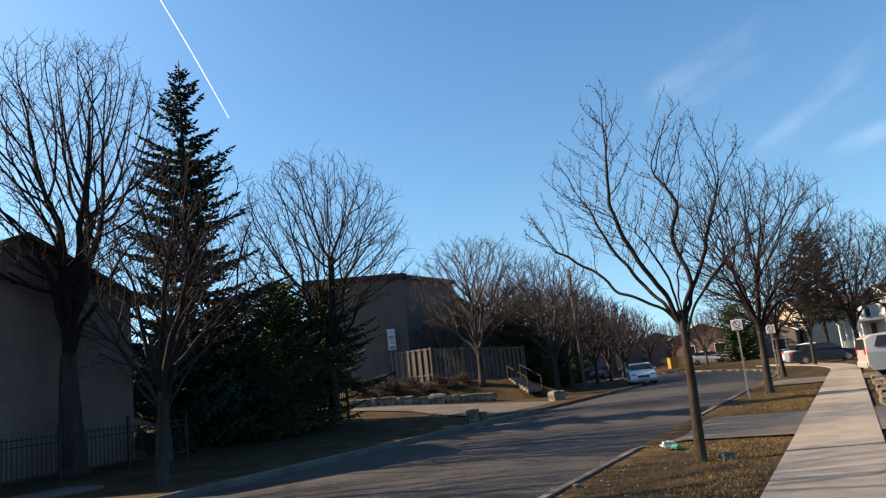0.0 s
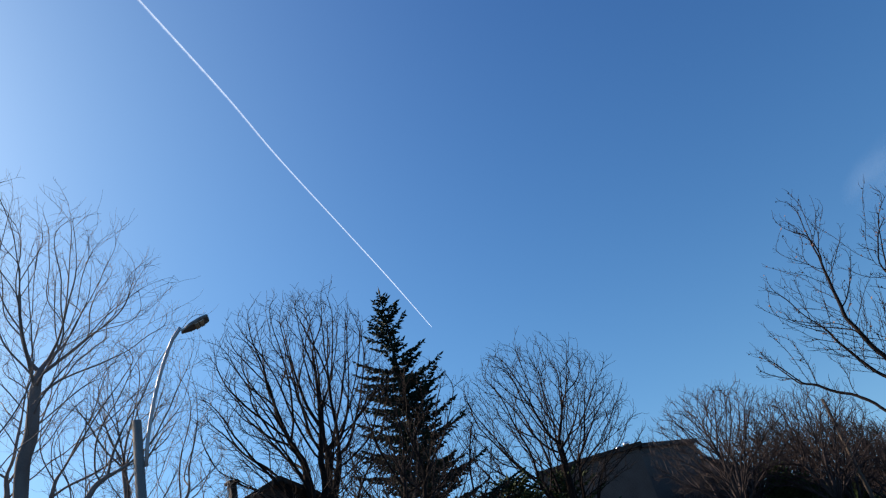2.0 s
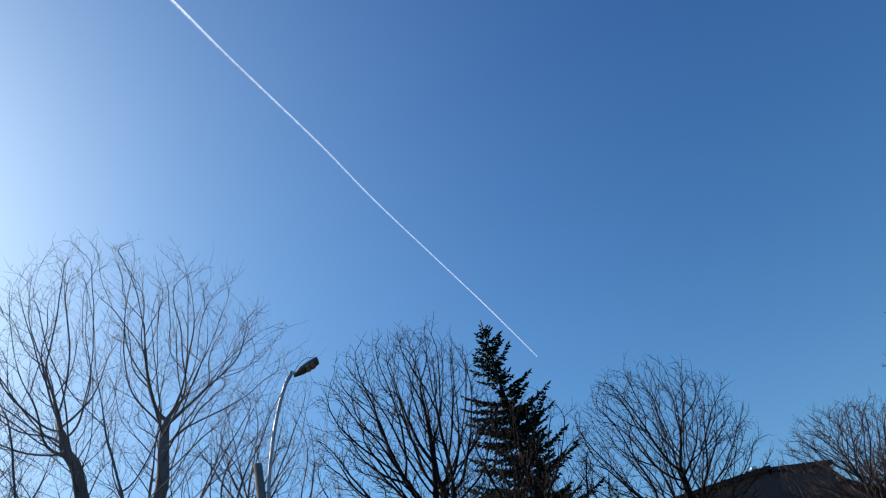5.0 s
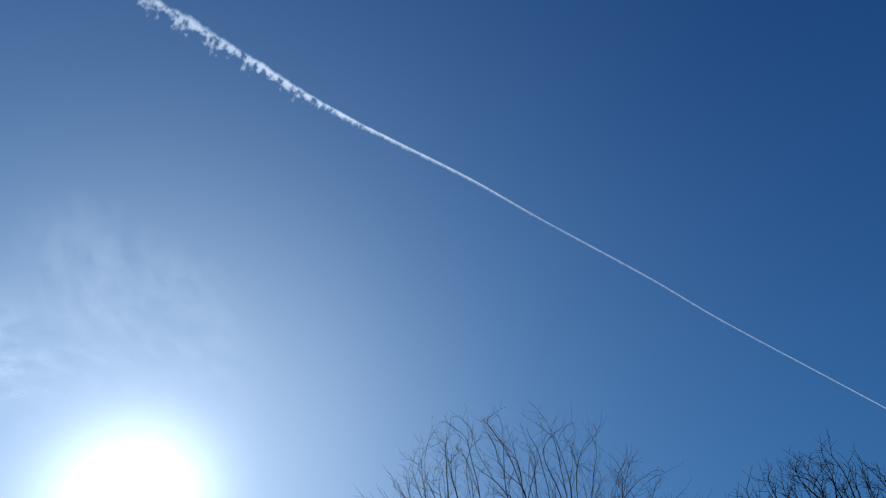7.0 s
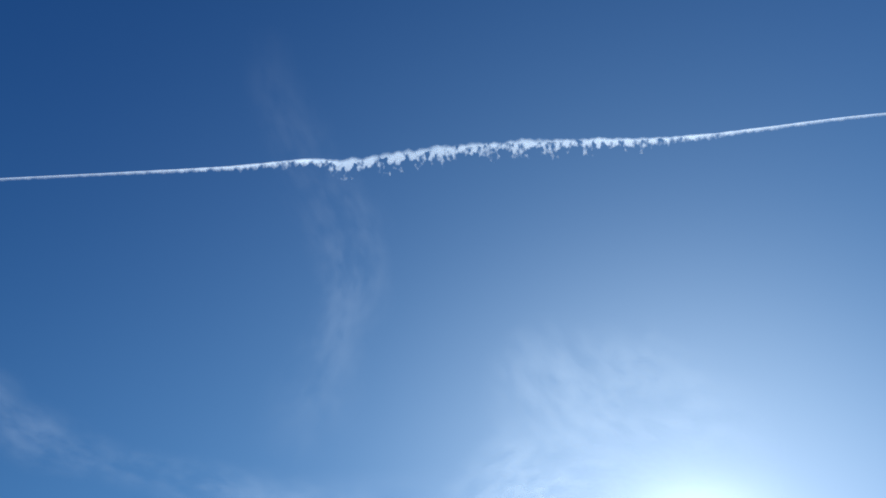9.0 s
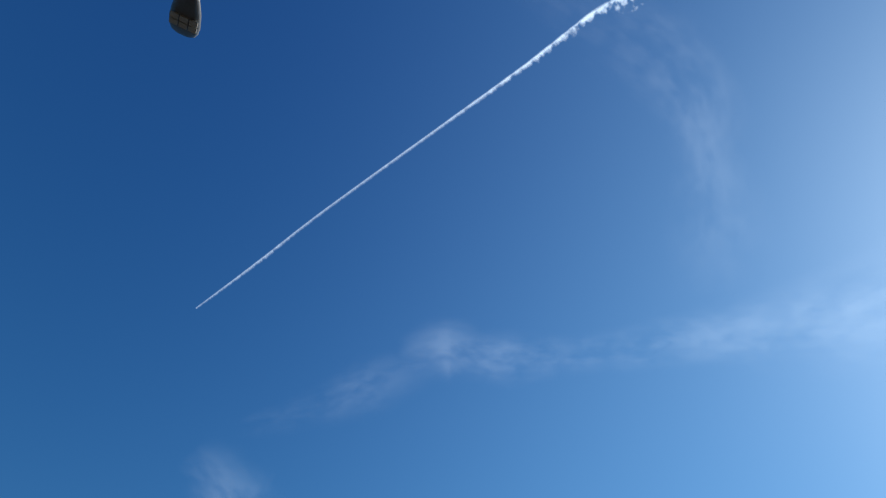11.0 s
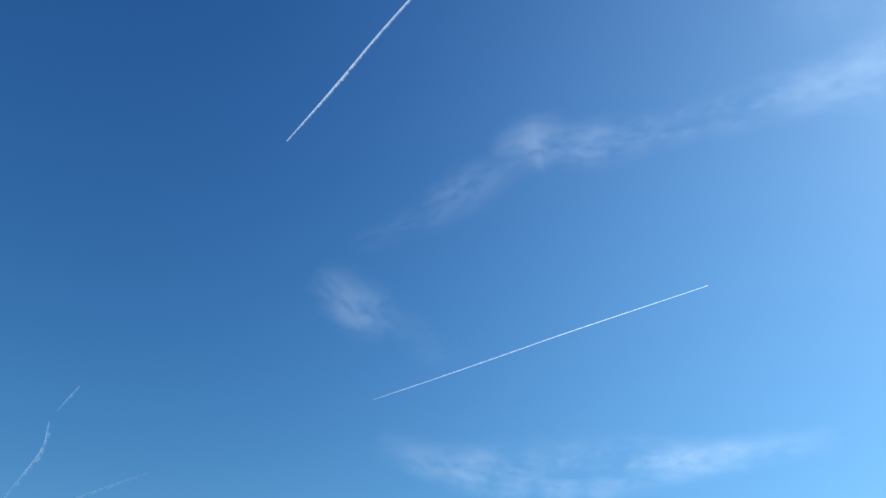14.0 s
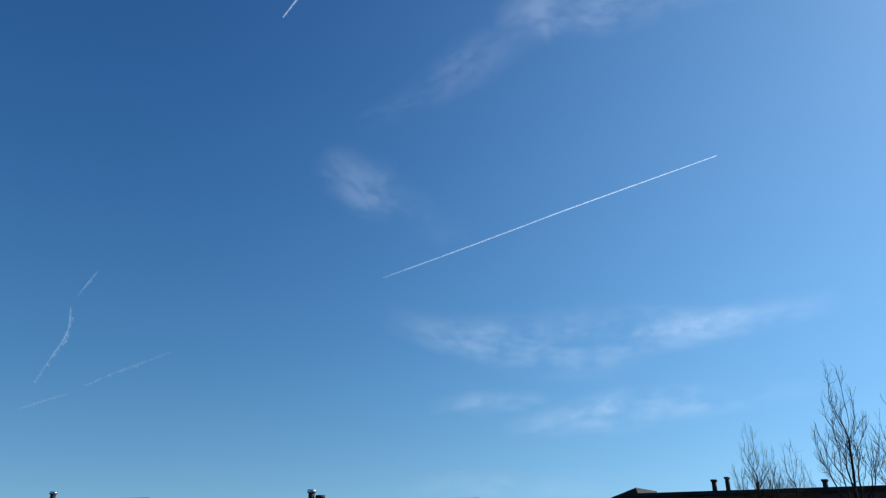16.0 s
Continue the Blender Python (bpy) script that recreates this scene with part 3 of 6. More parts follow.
def fan(rng, n, reach, low, top, trunk_h, squash=1.0):
    """Limb tips for a rounded crown."""
    out = []
    for i in range(n):
        a = i * 2.399 + rng.uniform(-0.3, 0.3)
        t = (i + 0.5) / n
        r = reach * math.sqrt(t) * rng.uniform(0.85, 1.1)
        z = top - (top - low) * (t ** 1.8) * rng.uniform(0.85, 1.1)
        out.append((r * math.cos(a), r * math.sin(a) * squash, z))
    return out


def tree(name, at, shape, bark, twigs, label, group="", turn=0.0, category="tree", size=1.0):
    tv, tf, cv, cf = shape
    ob = empty(name, at, turn)
    ob.scale = (size, size, size)
    part("trunk", mesh_from("trunk", tv, tf, bark, flat=False), bark, ob)
    part("crown", mesh_from("crown", cv, cf, twigs, flat=False), twigs, ob, "bare branches and fine twigs")
    tagged(ob, label, category, group)
    return ob


def on_ground(x, y, dz=-0.03):
    u, v = UV(x, y)
    return Vector((x, y, height(u, v) + dz))


def polar(az, d):
    return on_ground(d * math.sin(radians(az)), d * math.cos(radians(az)))


VERGE = "street trees on the verge"
# the young maple: limbs by how far they reach across the view, into it, and up
maple_at = on_ground(3.78, 12.19)
RX, RY = math.cos(radians(17)), -math.sin(radians(17))


def across(side, deep, z):
    return (side * RX - deep * RY, side * RY + deep * RX, z)


maple_limbs = [[across(*q) for q in line] for line in (
    ((-0.86, 0.1, 2.86), (-1.4, 0.2, 3.4), (-1.9, 0.25, 3.75)), ((-0.3, -0.2, 2.95), (-0.7, -0.3, 3.7), (-0.82, -0.3, 4.5), (-0.75, -0.2, 5.3)),
    ((0.3, 0.05, 2.9), (0.05, 0.15, 3.6), (0.24, 0.2, 4.3), (-0.1, 0.3, 5.0)), ((0.48, 0.1, 3.2), (0.7, 0.15, 3.8), (1.0, 0.3, 4.6)), ((0.55, -0.4, 2.85), (1.0, -0.6, 3.3)), ((-0.1, -0.5, 3.0), (-0.5, -0.9, 3.8)), ((0.1, 0.6, 3.1), (0.3, 1.1, 3.9)), ((-0.5, 0.3, 2.95), (-1.0, 0.4, 3.8), (-1.3, 0.4, 4.6)), ((0.6, 0.3, 2.9), (1.15, 0.4, 3.5), (1.4, 0.4, 4.1)))]
maple_room = [(*across(*c), *r) for c, r in (((-0.75, -0.1, 5.45), (0.5, 0.7, 1.3)), ((0.32, 0.1, 5.05), (0.5, 0.7, 1.15)), ((1.05, 0.1, 4.5), (0.45, 0.6, 1.0)), ((-1.45, 0.1, 4.75), (0.5, 0.6, 1.0)), ((-2.05, 0.2, 4.15), (0.5, 0.5, 0.6)),
                                               ((0.9, -0.4, 3.6), (0.7, 0.6, 0.5)), ((-0.3, 0.0, 3.9), (1.3, 1.1, 0.75)))]
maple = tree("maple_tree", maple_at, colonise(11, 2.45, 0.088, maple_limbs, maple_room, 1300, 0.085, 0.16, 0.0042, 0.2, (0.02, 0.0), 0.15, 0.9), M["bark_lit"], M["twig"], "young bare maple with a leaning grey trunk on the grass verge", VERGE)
# a few withered leaves and bud clusters that hang on at the twig tips
r = random.Random(3)
lv, lf = [], []
cm = max((o.data for o in maple.children), key=lambda q: len(q.vertices))
tips = [v.co.copy() for v in cm.vertices if v.co.z > 3.6]
for k in range(650):
    p = r.choice(tips)
    d = Vector((r.gauss(0, 1), r.gauss(0, 1), r.gauss(0, 1) - 0.4)).normalized() * r.uniform(0.02, 0.045)
    o = d.orthogonal() * 0.5
    b = len(lv)
    lv += [p, p + d * 0.5 + o, p + d, p + d * 0.5 - o]
    lf.append((b, b + 1, b + 2, b + 3))
part("withered_leaves", mesh_from("withered_leaves", lv, lf, M["leaf"]), M["leaf"], maple, "small withered brown leaves and buds")

shape_m2 = colonise(23, 2.3, 0.15, spray(21, 9, 3.4, 4.4, 8.1, 2.3), [(0.3, 0, 5.6, 3.3, 3.2, 2.9), (0.9, 0.3, 4.4, 3.2, 3.0, 1.6)], 3000, 0.17, 0.27, 0.008, 0.08, (0, 0), 0.32, 0.9)
maple2 = tree("maple_tree", on_ground(11.2, 27.1), shape_m2, M["bark"], M["twig"], "bare maple with a dense twiggy crown on the verge", VERGE)
copy_thing(maple2, Matrix.Translation(on_ground(16.9, 38.9)) @ Matrix.Rotation(2.0, 4, "Z") @ Matrix.Scale(0.92, 4))

# trees before and beside the brown house
shape_t1 = colonise(33, 3.6, 0.38, spray(31, 9, 3.3, 8.4, 12.8, 3.6), [(-0.1, 0, 9.6, 3.5, 3.3, 4.0), (0.9, 0, 11.2, 2.0, 2.2, 2.6), (-0.4, 0, 6.6, 3.0, 3.0, 1.6)], 3600, 0.2, 0.33, 0.0092, 0.08, (-0.1, 0), 0.4, 0.9)
tree("locust_tree", polar(-27.5, 23.8), shape_t1, M["bark"], M["twig"], "tall bare tree with upright limbs beside the house", turn=radians(27), size=0.945)
r = random.Random(31)
shape_t5 = colonise(37, 1.3, 0.2, spray(32, 8, 3.0, 3.0, 7.4, 1.3), [(0, 0, 5.0, 3.2, 3.0, 2.9)], 1500, 0.19, 0.33, 0.0075, 0.0, (0, 0), 0.36, 0.8)
tree("locust_tree", polar(-21.6, 24.6), shape_t5, M["bark"], M["twig_red"], "low wide-spreading bare tree among the evergreens", turn=radians(20))
shape_t3 = colonise(35, 2.2, 0.165, [[(0.5, 0, 2.9), (1.3, 0.2, 3.7), (2.0, 0.4, 4.3)], [(-0.3, 0.2, 3.2), (-0.5, 0.5, 4.8)], [(0.3, -0.3, 3.4), (0.8, -0.7, 5.2)], [(-0.6, -0.4, 3.2), (-1.1, -0.8, 4.2)], [(0.1, 0.1, 3.6), (0.3, 0.2, 5.4)], [(0.4, 0.7, 3.2), (0.9, 1.2, 4.6)]],
                     [(0.6, 0, 5.7, 2.2, 2.1, 2.5), (0.9, 0, 4.4, 2.2, 2.0, 1.2)], 1500, 0.15, 0.25, 0.0065, 0.04, (0.02, 0), 0.28, 0.8)
tree("small_tree", on_ground(-7.15, 17.84), shape_t3, M["bark"], M["twig"], "bare tree with a lit low limb near the far kerb", VERGE, turn=radians(21.8))
shape_t2 = colonise(43, 2.6, 0.24, spray(41, 10, 3.8, 6.6, 12.0, 2.6), [(-0.2, 0, 8.2, 4.0, 3.8, 4.2), (1.4, 0, 7.4, 2.7, 2.8, 2.6)], 3400, 0.22, 0.36, 0.0105, 0.06, (-0.1, 0), 0.42, 0.9)
tree("maple_tree", polar(-9.4, 33.5), shape_t2, M["bark"], M["twig"], "broad bare tree rising above dark evergreens", turn=radians(9.4))
shape_t4 = colonise(49, 1.9, 0.22, spray(47, 11, 3.6, 5.0, 8.6, 1.9), [(0.2, 0, 6.0, 4.2, 3.8, 3.2)], 2900, 0.22, 0.35, 0.012, 0.08, (0, 0), 0.42, 1.0)
t4 = tree("maple_tree", polar(1.9, 46.5), shape_t4, M["bark"], M["twig_red"], "bare round-headed tree in front of the board fence")
copy_thing(t4, Matrix.Translation(polar(7.6, 52)) @ Matrix.Rotation(2.5, 4, "Z") @ Matrix.Scale(1.02, 4))
# the big tree across the road, the sun's glare put into its twig colour
big_limbs = [[(-0.7, 0.1, 4.5), (-1.2, 0.2, 8.3), (-1.7, 0.3, 10.0)], [(-0.9, 0.4, 4.6), (-1.9, 0.8, 7.4)], [(0.3, -0.2, 4.8), (0.5, -0.3, 7.9), (0.9, -0.2, 9.8)], [(0.6, 0.5, 4.6), (1.3, 0.8, 7.4)],
              [(0.9, -0.4, 4.4), (2.2, -0.5, 7.0)], [(-1.2, -0.8, 4.4), (-2.6, -1.2, 7.0)], [(0.1, 1.2, 5.0), (0.2, 1.8, 7.8)], [(0.0, -1.2, 5.0), (-0.3, -1.9, 7.6)]]
shape_big = colonise(53, 2.4, 0.4, big_limbs, [(-0.5, 0, 11.3, 4.3, 3.6, 3.4), (1.5, 0, 9.6, 3.4, 3.2, 3.4), (-2.4, 0, 9.8, 2.8, 2.8, 3.2)], 3800, 0.2, 0.34, 0.0048, 0.1, (0, 0), 0.46, 0.9)
tree("silver_maple_tree", polar(-48.5, 18.5), shape_big, M["bark"], M["twig_glare"], "large bare tree with several upright stems, twigs paled for glare", turn=radians(48.5), size=0.955)
tree("silver_maple_tree", polar(-62.5, 23.0), shape_big, M["bark"], M["twig_glare"], "bare tree beyond the larger one, twigs paled for glare", turn=radians(170), size=0.86)
# a slimmer tree between the big one and the house
shape_slim = colonise(59, 2.6, 0.2, [[(0.2, 0.1, 4.6), (0.1, 0.2, 7.2)], [(-0.5, 0.3, 4.4), (-1.0, 0.5, 6.2)], [(0.7, -0.2, 4.2), (1.5, -0.3, 6.2)], [(0.2, -0.7, 4.0), (0.4, -1.3, 5.6)], [(0.3, 0.8, 4.2), (0.5, 1.4, 6.0)], [(1.0, 0.2, 3.8), (2.1, 0.4, 5.2)]],
                      [(0.4, 0, 7.0, 2.2, 2.1, 3.0), (1.0, 0, 5.6, 2.2, 2.0, 1.8)], 1500, 0.18, 0.31, 0.0058, 0.06, (0, 0), 0.4, 0.9)
tree("silver_maple_tree", polar(-41.0, 19.6), shape_slim, M["bark"], M["twig_glare"], "slim bare tree behind the street lamp, twigs paled for glare", turn=radians(41))
# the tree by the low roofs behind
shape_s = colonise(57, 1.3, 0.11, [[(0.05, 0, 2.6), (0.0, 0.1, 5.0)], [(-0.3, 0.2, 2.4), (-0.5, 0.4, 4.0)], [(0.35, -0.1, 2.4), (0.6, -0.3, 4.0)], [(-0.7, -0.2, 2.2), (-1.1, -0.4, 3.4)], [(0.7, 0.4, 2.2), (1.1, 0.6, 3.4)], [(0.1, -0.6, 2.2), (0.2, -1.0, 3.6)], [(-0.1, 0.6, 2.2), (-0.3, 1.0, 3.6)]],
                   [(0, 0, 3.9, 1.7, 1.7, 1.7), (0, 0, 5.7, 0.95, 0.95, 2.2)], 620, 0.16, 0.27, 0.009, 0.5, (0, 0), 0.55, 0.7, drift=0.12)
south_tree = tree("tree", polar(-124.0, 38.0), shape_s, M["bark"], M["twig"], "bare upright tree by the low houses", "trees by the low houses", radians(40))
copy_thing(south_tree, Matrix.Translation(polar(-130.0, 40.0)) @ Matrix.Rotation(1.2, 4, "Z") @ Matrix.Scale(0.72, 4))
copy_thing(south_tree, Matrix.Translation(polar(-127.6, 41.0)) @ Matrix.Rotation(2.2, 4, "Z") @ Matrix.Scale(0.62, 4))
copy_thing(south_tree, Matrix.Translation(polar(-129.0, 41.5)) @ Matrix.Rotation(4.1, 4, "Z") @ Matrix.Scale(0.6, 4))
copy_thing(south_tree, Matrix.Translation(polar(-121.0, 37.0)) @ Matrix.Rotation(3.2, 4, "Z") @ Matrix.Scale(0.8, 4))

# bare trees along the far street
shape_f = colonise(63, 1.7, 0.19, spray(61, 9, 3.2, 4.4, 7.8, 1.7), [(0, 0, 5.4, 3.5, 3.3, 2.9)], 1500, 0.26, 0.42, 0.02, 0.08, (0, 0), 0.5, 0.9)
far_tree = tree("far_tree", polar(5.2, 62), shape_f, M["bark"], M["twig_red"], "bare reddish street tree further down the road", "bare trees down the road")
for az, d, s, a in ((7.9, 66, 1.1, 1.0), (9.6, 78, 1.05, 2.0), (11.5, 88, 0.9, 3.0), (12.9, 104, 0.85, 4.0), (14.6, 112, 0.8, 5.0), (16.4, 104, 0.72, 0.5), (18.6, 92, 0.75, 2.6), (10.6, 110, 1.1, 1.4), (6.4, 84, 1.2, 3.4), (-1.5, 62, 0.9, 2.2), (-0.8, 52, 0.55, 4.4), (13.6, 130, 1.2, 0.2), (20.4, 120, 1.0, 2.9), (24.0, 112, 0.9, 0.9), (4.2, 57, 0.95, 1.9), (8.6, 58, 0.95, 5.2), (10.6, 62, 0.9, 0.8), (11.6, 70, 0.9, 3.9), (12.6, 80, 0.9, 2.1), (2.6, 54, 0.8, 0.3)):
    copy_thing(far_tree, Matrix.Translation(polar(az, d)) @ Matrix.Rotation(a, 4, "Z") @ Matrix.Scale(s, 4))


# ---------------------------------------------------------------- evergreens
def tuft(p, d, length, r, verts, faces):
    """A spray of needles: a slim double cone."""
    d = d.normalized()
    o = d.orthogonal().normalized()
    q = d.cross(o)
    b = len(verts)
    m = p + d * length * 0.4
    verts += [p, p + d * length] + [m + (o * math.cos(a) + q * math.sin(a)) * r for a in (0, 2.09, 4.19)]
    for i in range(3):
        j = (i + 1) % 3
        faces.append((b, b + 2 + j, b + 2 + i))
        faces.append((b + 1, b + 2 + i, b + 2 + j))


def conifer(seed, h, reach, first, gap, droop, tuft_len, tuft_r, spacing, power=0.85, ragged=0.35, per=6, gaps=0.0):
    rng = random.Random(seed)
    tv, tf, cv, cf = [], [], [], []
    tube([Vector((0, 0, -0.1)), Vector((0.02, 0, h * 0.5)), Vector((0, 0.02, h))], [0.02 * h * 0.9, 0.011 * h, 0.015], 8, tv, tf)
    z = first
    while z < h - 0.1:
        t = (z - first) / (h - first)
        R = reach * ((1 - t) ** power) + 0.12
        n = max(3, int(per * (0.6 + 0.6 * (1 - t))))
        a0 = rng.random() * 6.28
        for i in range(n):
            a = a0 + 6.283 * i / n + rng.uniform(-0.3, 0.3)
            if rng.random() < gaps:
                continue
            L = R * rng.uniform(1 - ragged, 1 + ragged * 0.55)
            out = Vector((math.cos(a), math.sin(a), 0))
            pts = []
            segs = 6
            for k in range(segs + 1):
                s = k / segs
                pts.append(Vector((0, 0, z)) + out * (L * s) + Vector((0, 0, L * (0.22 * s * (1 - t) * 0.4 + 0.5 * t * s - droop * s * (1.25 - s) * (1 - 0.6 * t)))))
            tube(pts, [0.028 * (1 - s / (segs + 1)) * (0.5 + L / 3) + 0.004 for s in range(segs + 1)], 3, tv, tf, cap=False)
            s = 0.12
            while s < 1.0:
                f = s * segs
                k = min(int(f), segs - 1)
                p = pts[k].lerp(pts[k + 1], f - k)
                dirv = (pts[k + 1] - pts[k]).normalized()
                side = dirv.cross(Vector((0, 0, 1))).normalized()
                for sg in (-1, 1):
                    w = L * 0.34 * (1.05 - s) + 0.08
                    m = max(1, int(w / (tuft_len * 0.75)))
                    for q in range(m):
                        dd = (dirv * 0.75 + side * sg * rng.uniform(0.5, 1.1) + Vector((0, 0, rng.uniform(-0.85, 0.1)))).normalized()
                        tuft(p + dd * (q * tuft_len * 0.7), dd + Vector((0, 0, rng.uniform(-0.3, 0.25))), tuft_len * rng.uniform(0.8, 1.3), tuft_r * rng.uniform(0.7, 1.3), cv, cf)
                s += spacing / L * rng.uniform(0.7, 1.3)
            tuft(pts[-1], pts[-1] - pts[-2], tuft_len * 1.2, tuft_r, cv, cf)
        z += gap * rng.uniform(0.7, 1.3) * (1.15 - 0.5 * t)
    tuft(Vector((0, 0, h - 0.1)), Vector((0, 0, 1)), 0.5, 0.05, cv, cf)
    return tv, tf, cv, cf


def evergreen(name, at, shape, leaf, label, turn=0.0, group=""):
    tv, tf, cv, cf = shape
    ob = empty(name, at, turn)
    part("trunk", mesh_from("trunk", tv, tf, M["bark"]), M["bark"], ob)
    part("crown", mesh_from("crown", cv, cf, leaf), leaf, ob, "dark green needle sprays")
    return tagged(ob, label, "tree", group)


evergreen("spruce_tree", polar(-19.6, 29.0), conifer(71, 14.7, 3.5, 0.8, 0.36, 0.32, 0.2, 0.055, 0.075, 0.85, 0.75, 8, 0.22), M["needle"], "tall dark spruce with ragged drooping boughs behind the iron fence")
ced = evergreen("cedar_tree", polar(-13.4, 31.5), conifer(73, 6.2, 2.6, 0.2, 0.26, 0.1, 0.22, 0.055, 0.1, 0.5, 0.5, 8), M["cedar"], "dense dark evergreen shrub in shade", group="evergreens by the fence")
for az, d, s, a in ((-17.0, 29.5, 0.8, 1.0), (-12.4, 34.5, 0.95, 2.0), (-20.5, 30.0, 0.75, 4.0), (-15.2, 29.6, 0.62, 5.0)):
    copy_thing(ced, Matrix.Translation(polar(az, d)) @ Matrix.Rotation(a, 4, "Z") @ Matrix.Scale(s, 4))
evergreen("cedar_tree", polar(-9.7, 34.5), conifer(79, 6.3, 2.5, 1.9, 0.3, 0.3, 0.22, 0.06, 0.11, 0.6, 0.6, 8, 0.15), M["cedar"], "ragged dark evergreen with bare lower trunk beside the gate", group="evergreens by the fence")
evergreen("cedar_tree", polar(20.9, 92), conifer(75, 6.4, 2.3, 0.2, 0.32, 0.05, 0.4, 0.1, 0.26, 0.45, 0.2, 7), M["cedar"], "rounded dark cedar in a front garden")
copy_thing(maple2, Matrix.Translation(polar(28.4, 44)) @ Matrix.Rotation(4.0, 4, "Z") @ Matrix.Scale(0.95, 4))
copy_thing(maple2, Matrix.Translation(polar(25.6, 57)) @ Matrix.Rotation(0.7, 4, "Z") @ Matrix.Scale(0.85, 4))
copy_thing(maple2, Matrix.Translation(polar(31.4, 47)) @ Matrix.Rotation(5.1, 4, "Z") @ Matrix.Scale(0.9, 4))
for az, d, s, a in ((4.6, 54, 0.75, 0.4), (6.0, 56, 0.7, 1.7), (7.6, 60, 0.6, 3.7), (9.0, 72, 0.7, 2.7)):
    copy_thing(ced, Matrix.Translation(polar(az, d)) @ Matrix.Rotation(a, 4, "Z") @ Matrix.Scale(s, 4))
evergreen("spruce_tree", polar(26.6, 74), conifer(77, 11.5, 3.4, 3.6, 0.5, 0.3, 0.4, 0.09, 0.2, 0.6, 0.5, 7), M["needle"], "dark spruce behind the street trees by the houses")


# ---------------------------------------------------------------- houses
def wall_window(parent, x, z, w, h, face_y, frame_mat, depth=0.12):
    """A window set in a wall that faces -y."""
    win = part("window", box(x - w / 2, x + w / 2, face_y - 0.02, face_y + 0.02, z, z + h), M["glass"], parent, "dark window pane")
    fr = bmesh.new()
    for a, b, c, d in ((x - w / 2 - 0.07, x - w / 2, z - 0.07, z + h + 0.07), (x + w / 2, x + w / 2 + 0.07, z - 0.07, z + h + 0.07), (x - w / 2, x + w / 2, z - 0.07, z), (x - w / 2, x + w / 2, z + h, z + h + 0.07)):
        box(a, b, face_y - 0.06, face_y + 0.03, c, d, 0, fr)
    part("frame", fr, frame_mat, win)
    return win


def house(name, at, turn, w, d, eave, ridge, wall, label, windows=(), chimney=None, ridge_x=0.0, trim=None, stack=None):
    """A house whose gable faces -y, from x = -w/2 to w/2, with a pitched roof along y."""
    ob = empty(name, at, turn)
    v, f = prism([(-w / 2, -1.0), (w / 2, -1.0), (w / 2, eave), (ridge_x, ridge), (-w / 2, eave)], d)
    me = mesh_from("wall", [(x, y + d / 2, z) for x, y, z in v], f, wall)
    part("wall", me, wall, ob)
    for sx in (-1, 1):
        over = 0.4
        run = (w / 2 - ridge_x * sx)
        slope = (ridge - eave) / run
        x1 = sx * (w / 2 + over)
        z1 = eave - slope * over
        t = 0.16
        if sx > 0:
            prof = [(ridge_x, ridge + 0.005), (x1, z1 + 0.005), (x1, z1 + t), (ridge_x, ridge + t)]
        else:
            prof = [(x1, z1 + 0.005), (ridge_x, ridge + 0.005), (ridge_x, ridge + t), (x1, z1 + t)]
        v, f = prism(prof, d + 0.7)
        roof = part("roof", mesh_from("roof", [(x, y + d / 2, z) for x, y, z in v], f, M["shingle"]), M["shingle"], ob)
        fa = [(x, z) for x, z in prof]
        v, f = prism(fa, 0.05)
        part("fascia", mesh_from("fascia", [(x, y - 0.38, z) for x, y, z in v], f, trim or M["fascia"]), trim or M["fascia"], roof)
    if chimney:
        cx, cy, cw, ct = chimney
        ch = part("chimney", box(cx - cw / 2, cx + cw / 2, cy - cw / 2, cy + cw / 2, eave - 0.3, ct, 0.02), stack or wall, ob)
        part("flue_cap", box(cx - cw / 2 - 0.08, cx + cw / 2 + 0.08, cy - cw / 2 - 0.08, cy + cw / 2 + 0.08, ct + 0.002, ct + 0.1, 0.02), M["fascia"], ch)
    for x, z, ww, hh in windows:
        wall_window(ob, x, z, ww, hh, -0.005, trim or M["fascia"])
    return tagged(ob, label, "house")


ROW = math.pi / 2 - radians(28)     # the street's heading as a turn about z
# brown brick house across the road, gable to the street: its -y looks east
c = S(12.6, -20.6)
house("brick_house", Vector((c.x, c.y, 0.3)), ROW, 7.4, 12, 5.1, 6.75, M["brick_brown"], "two-storey brown brick house with a shallow gable in shade", windows=(), chimney=(-0.6, 1.5, 0.22, 7.25), stack=M["fascia"])


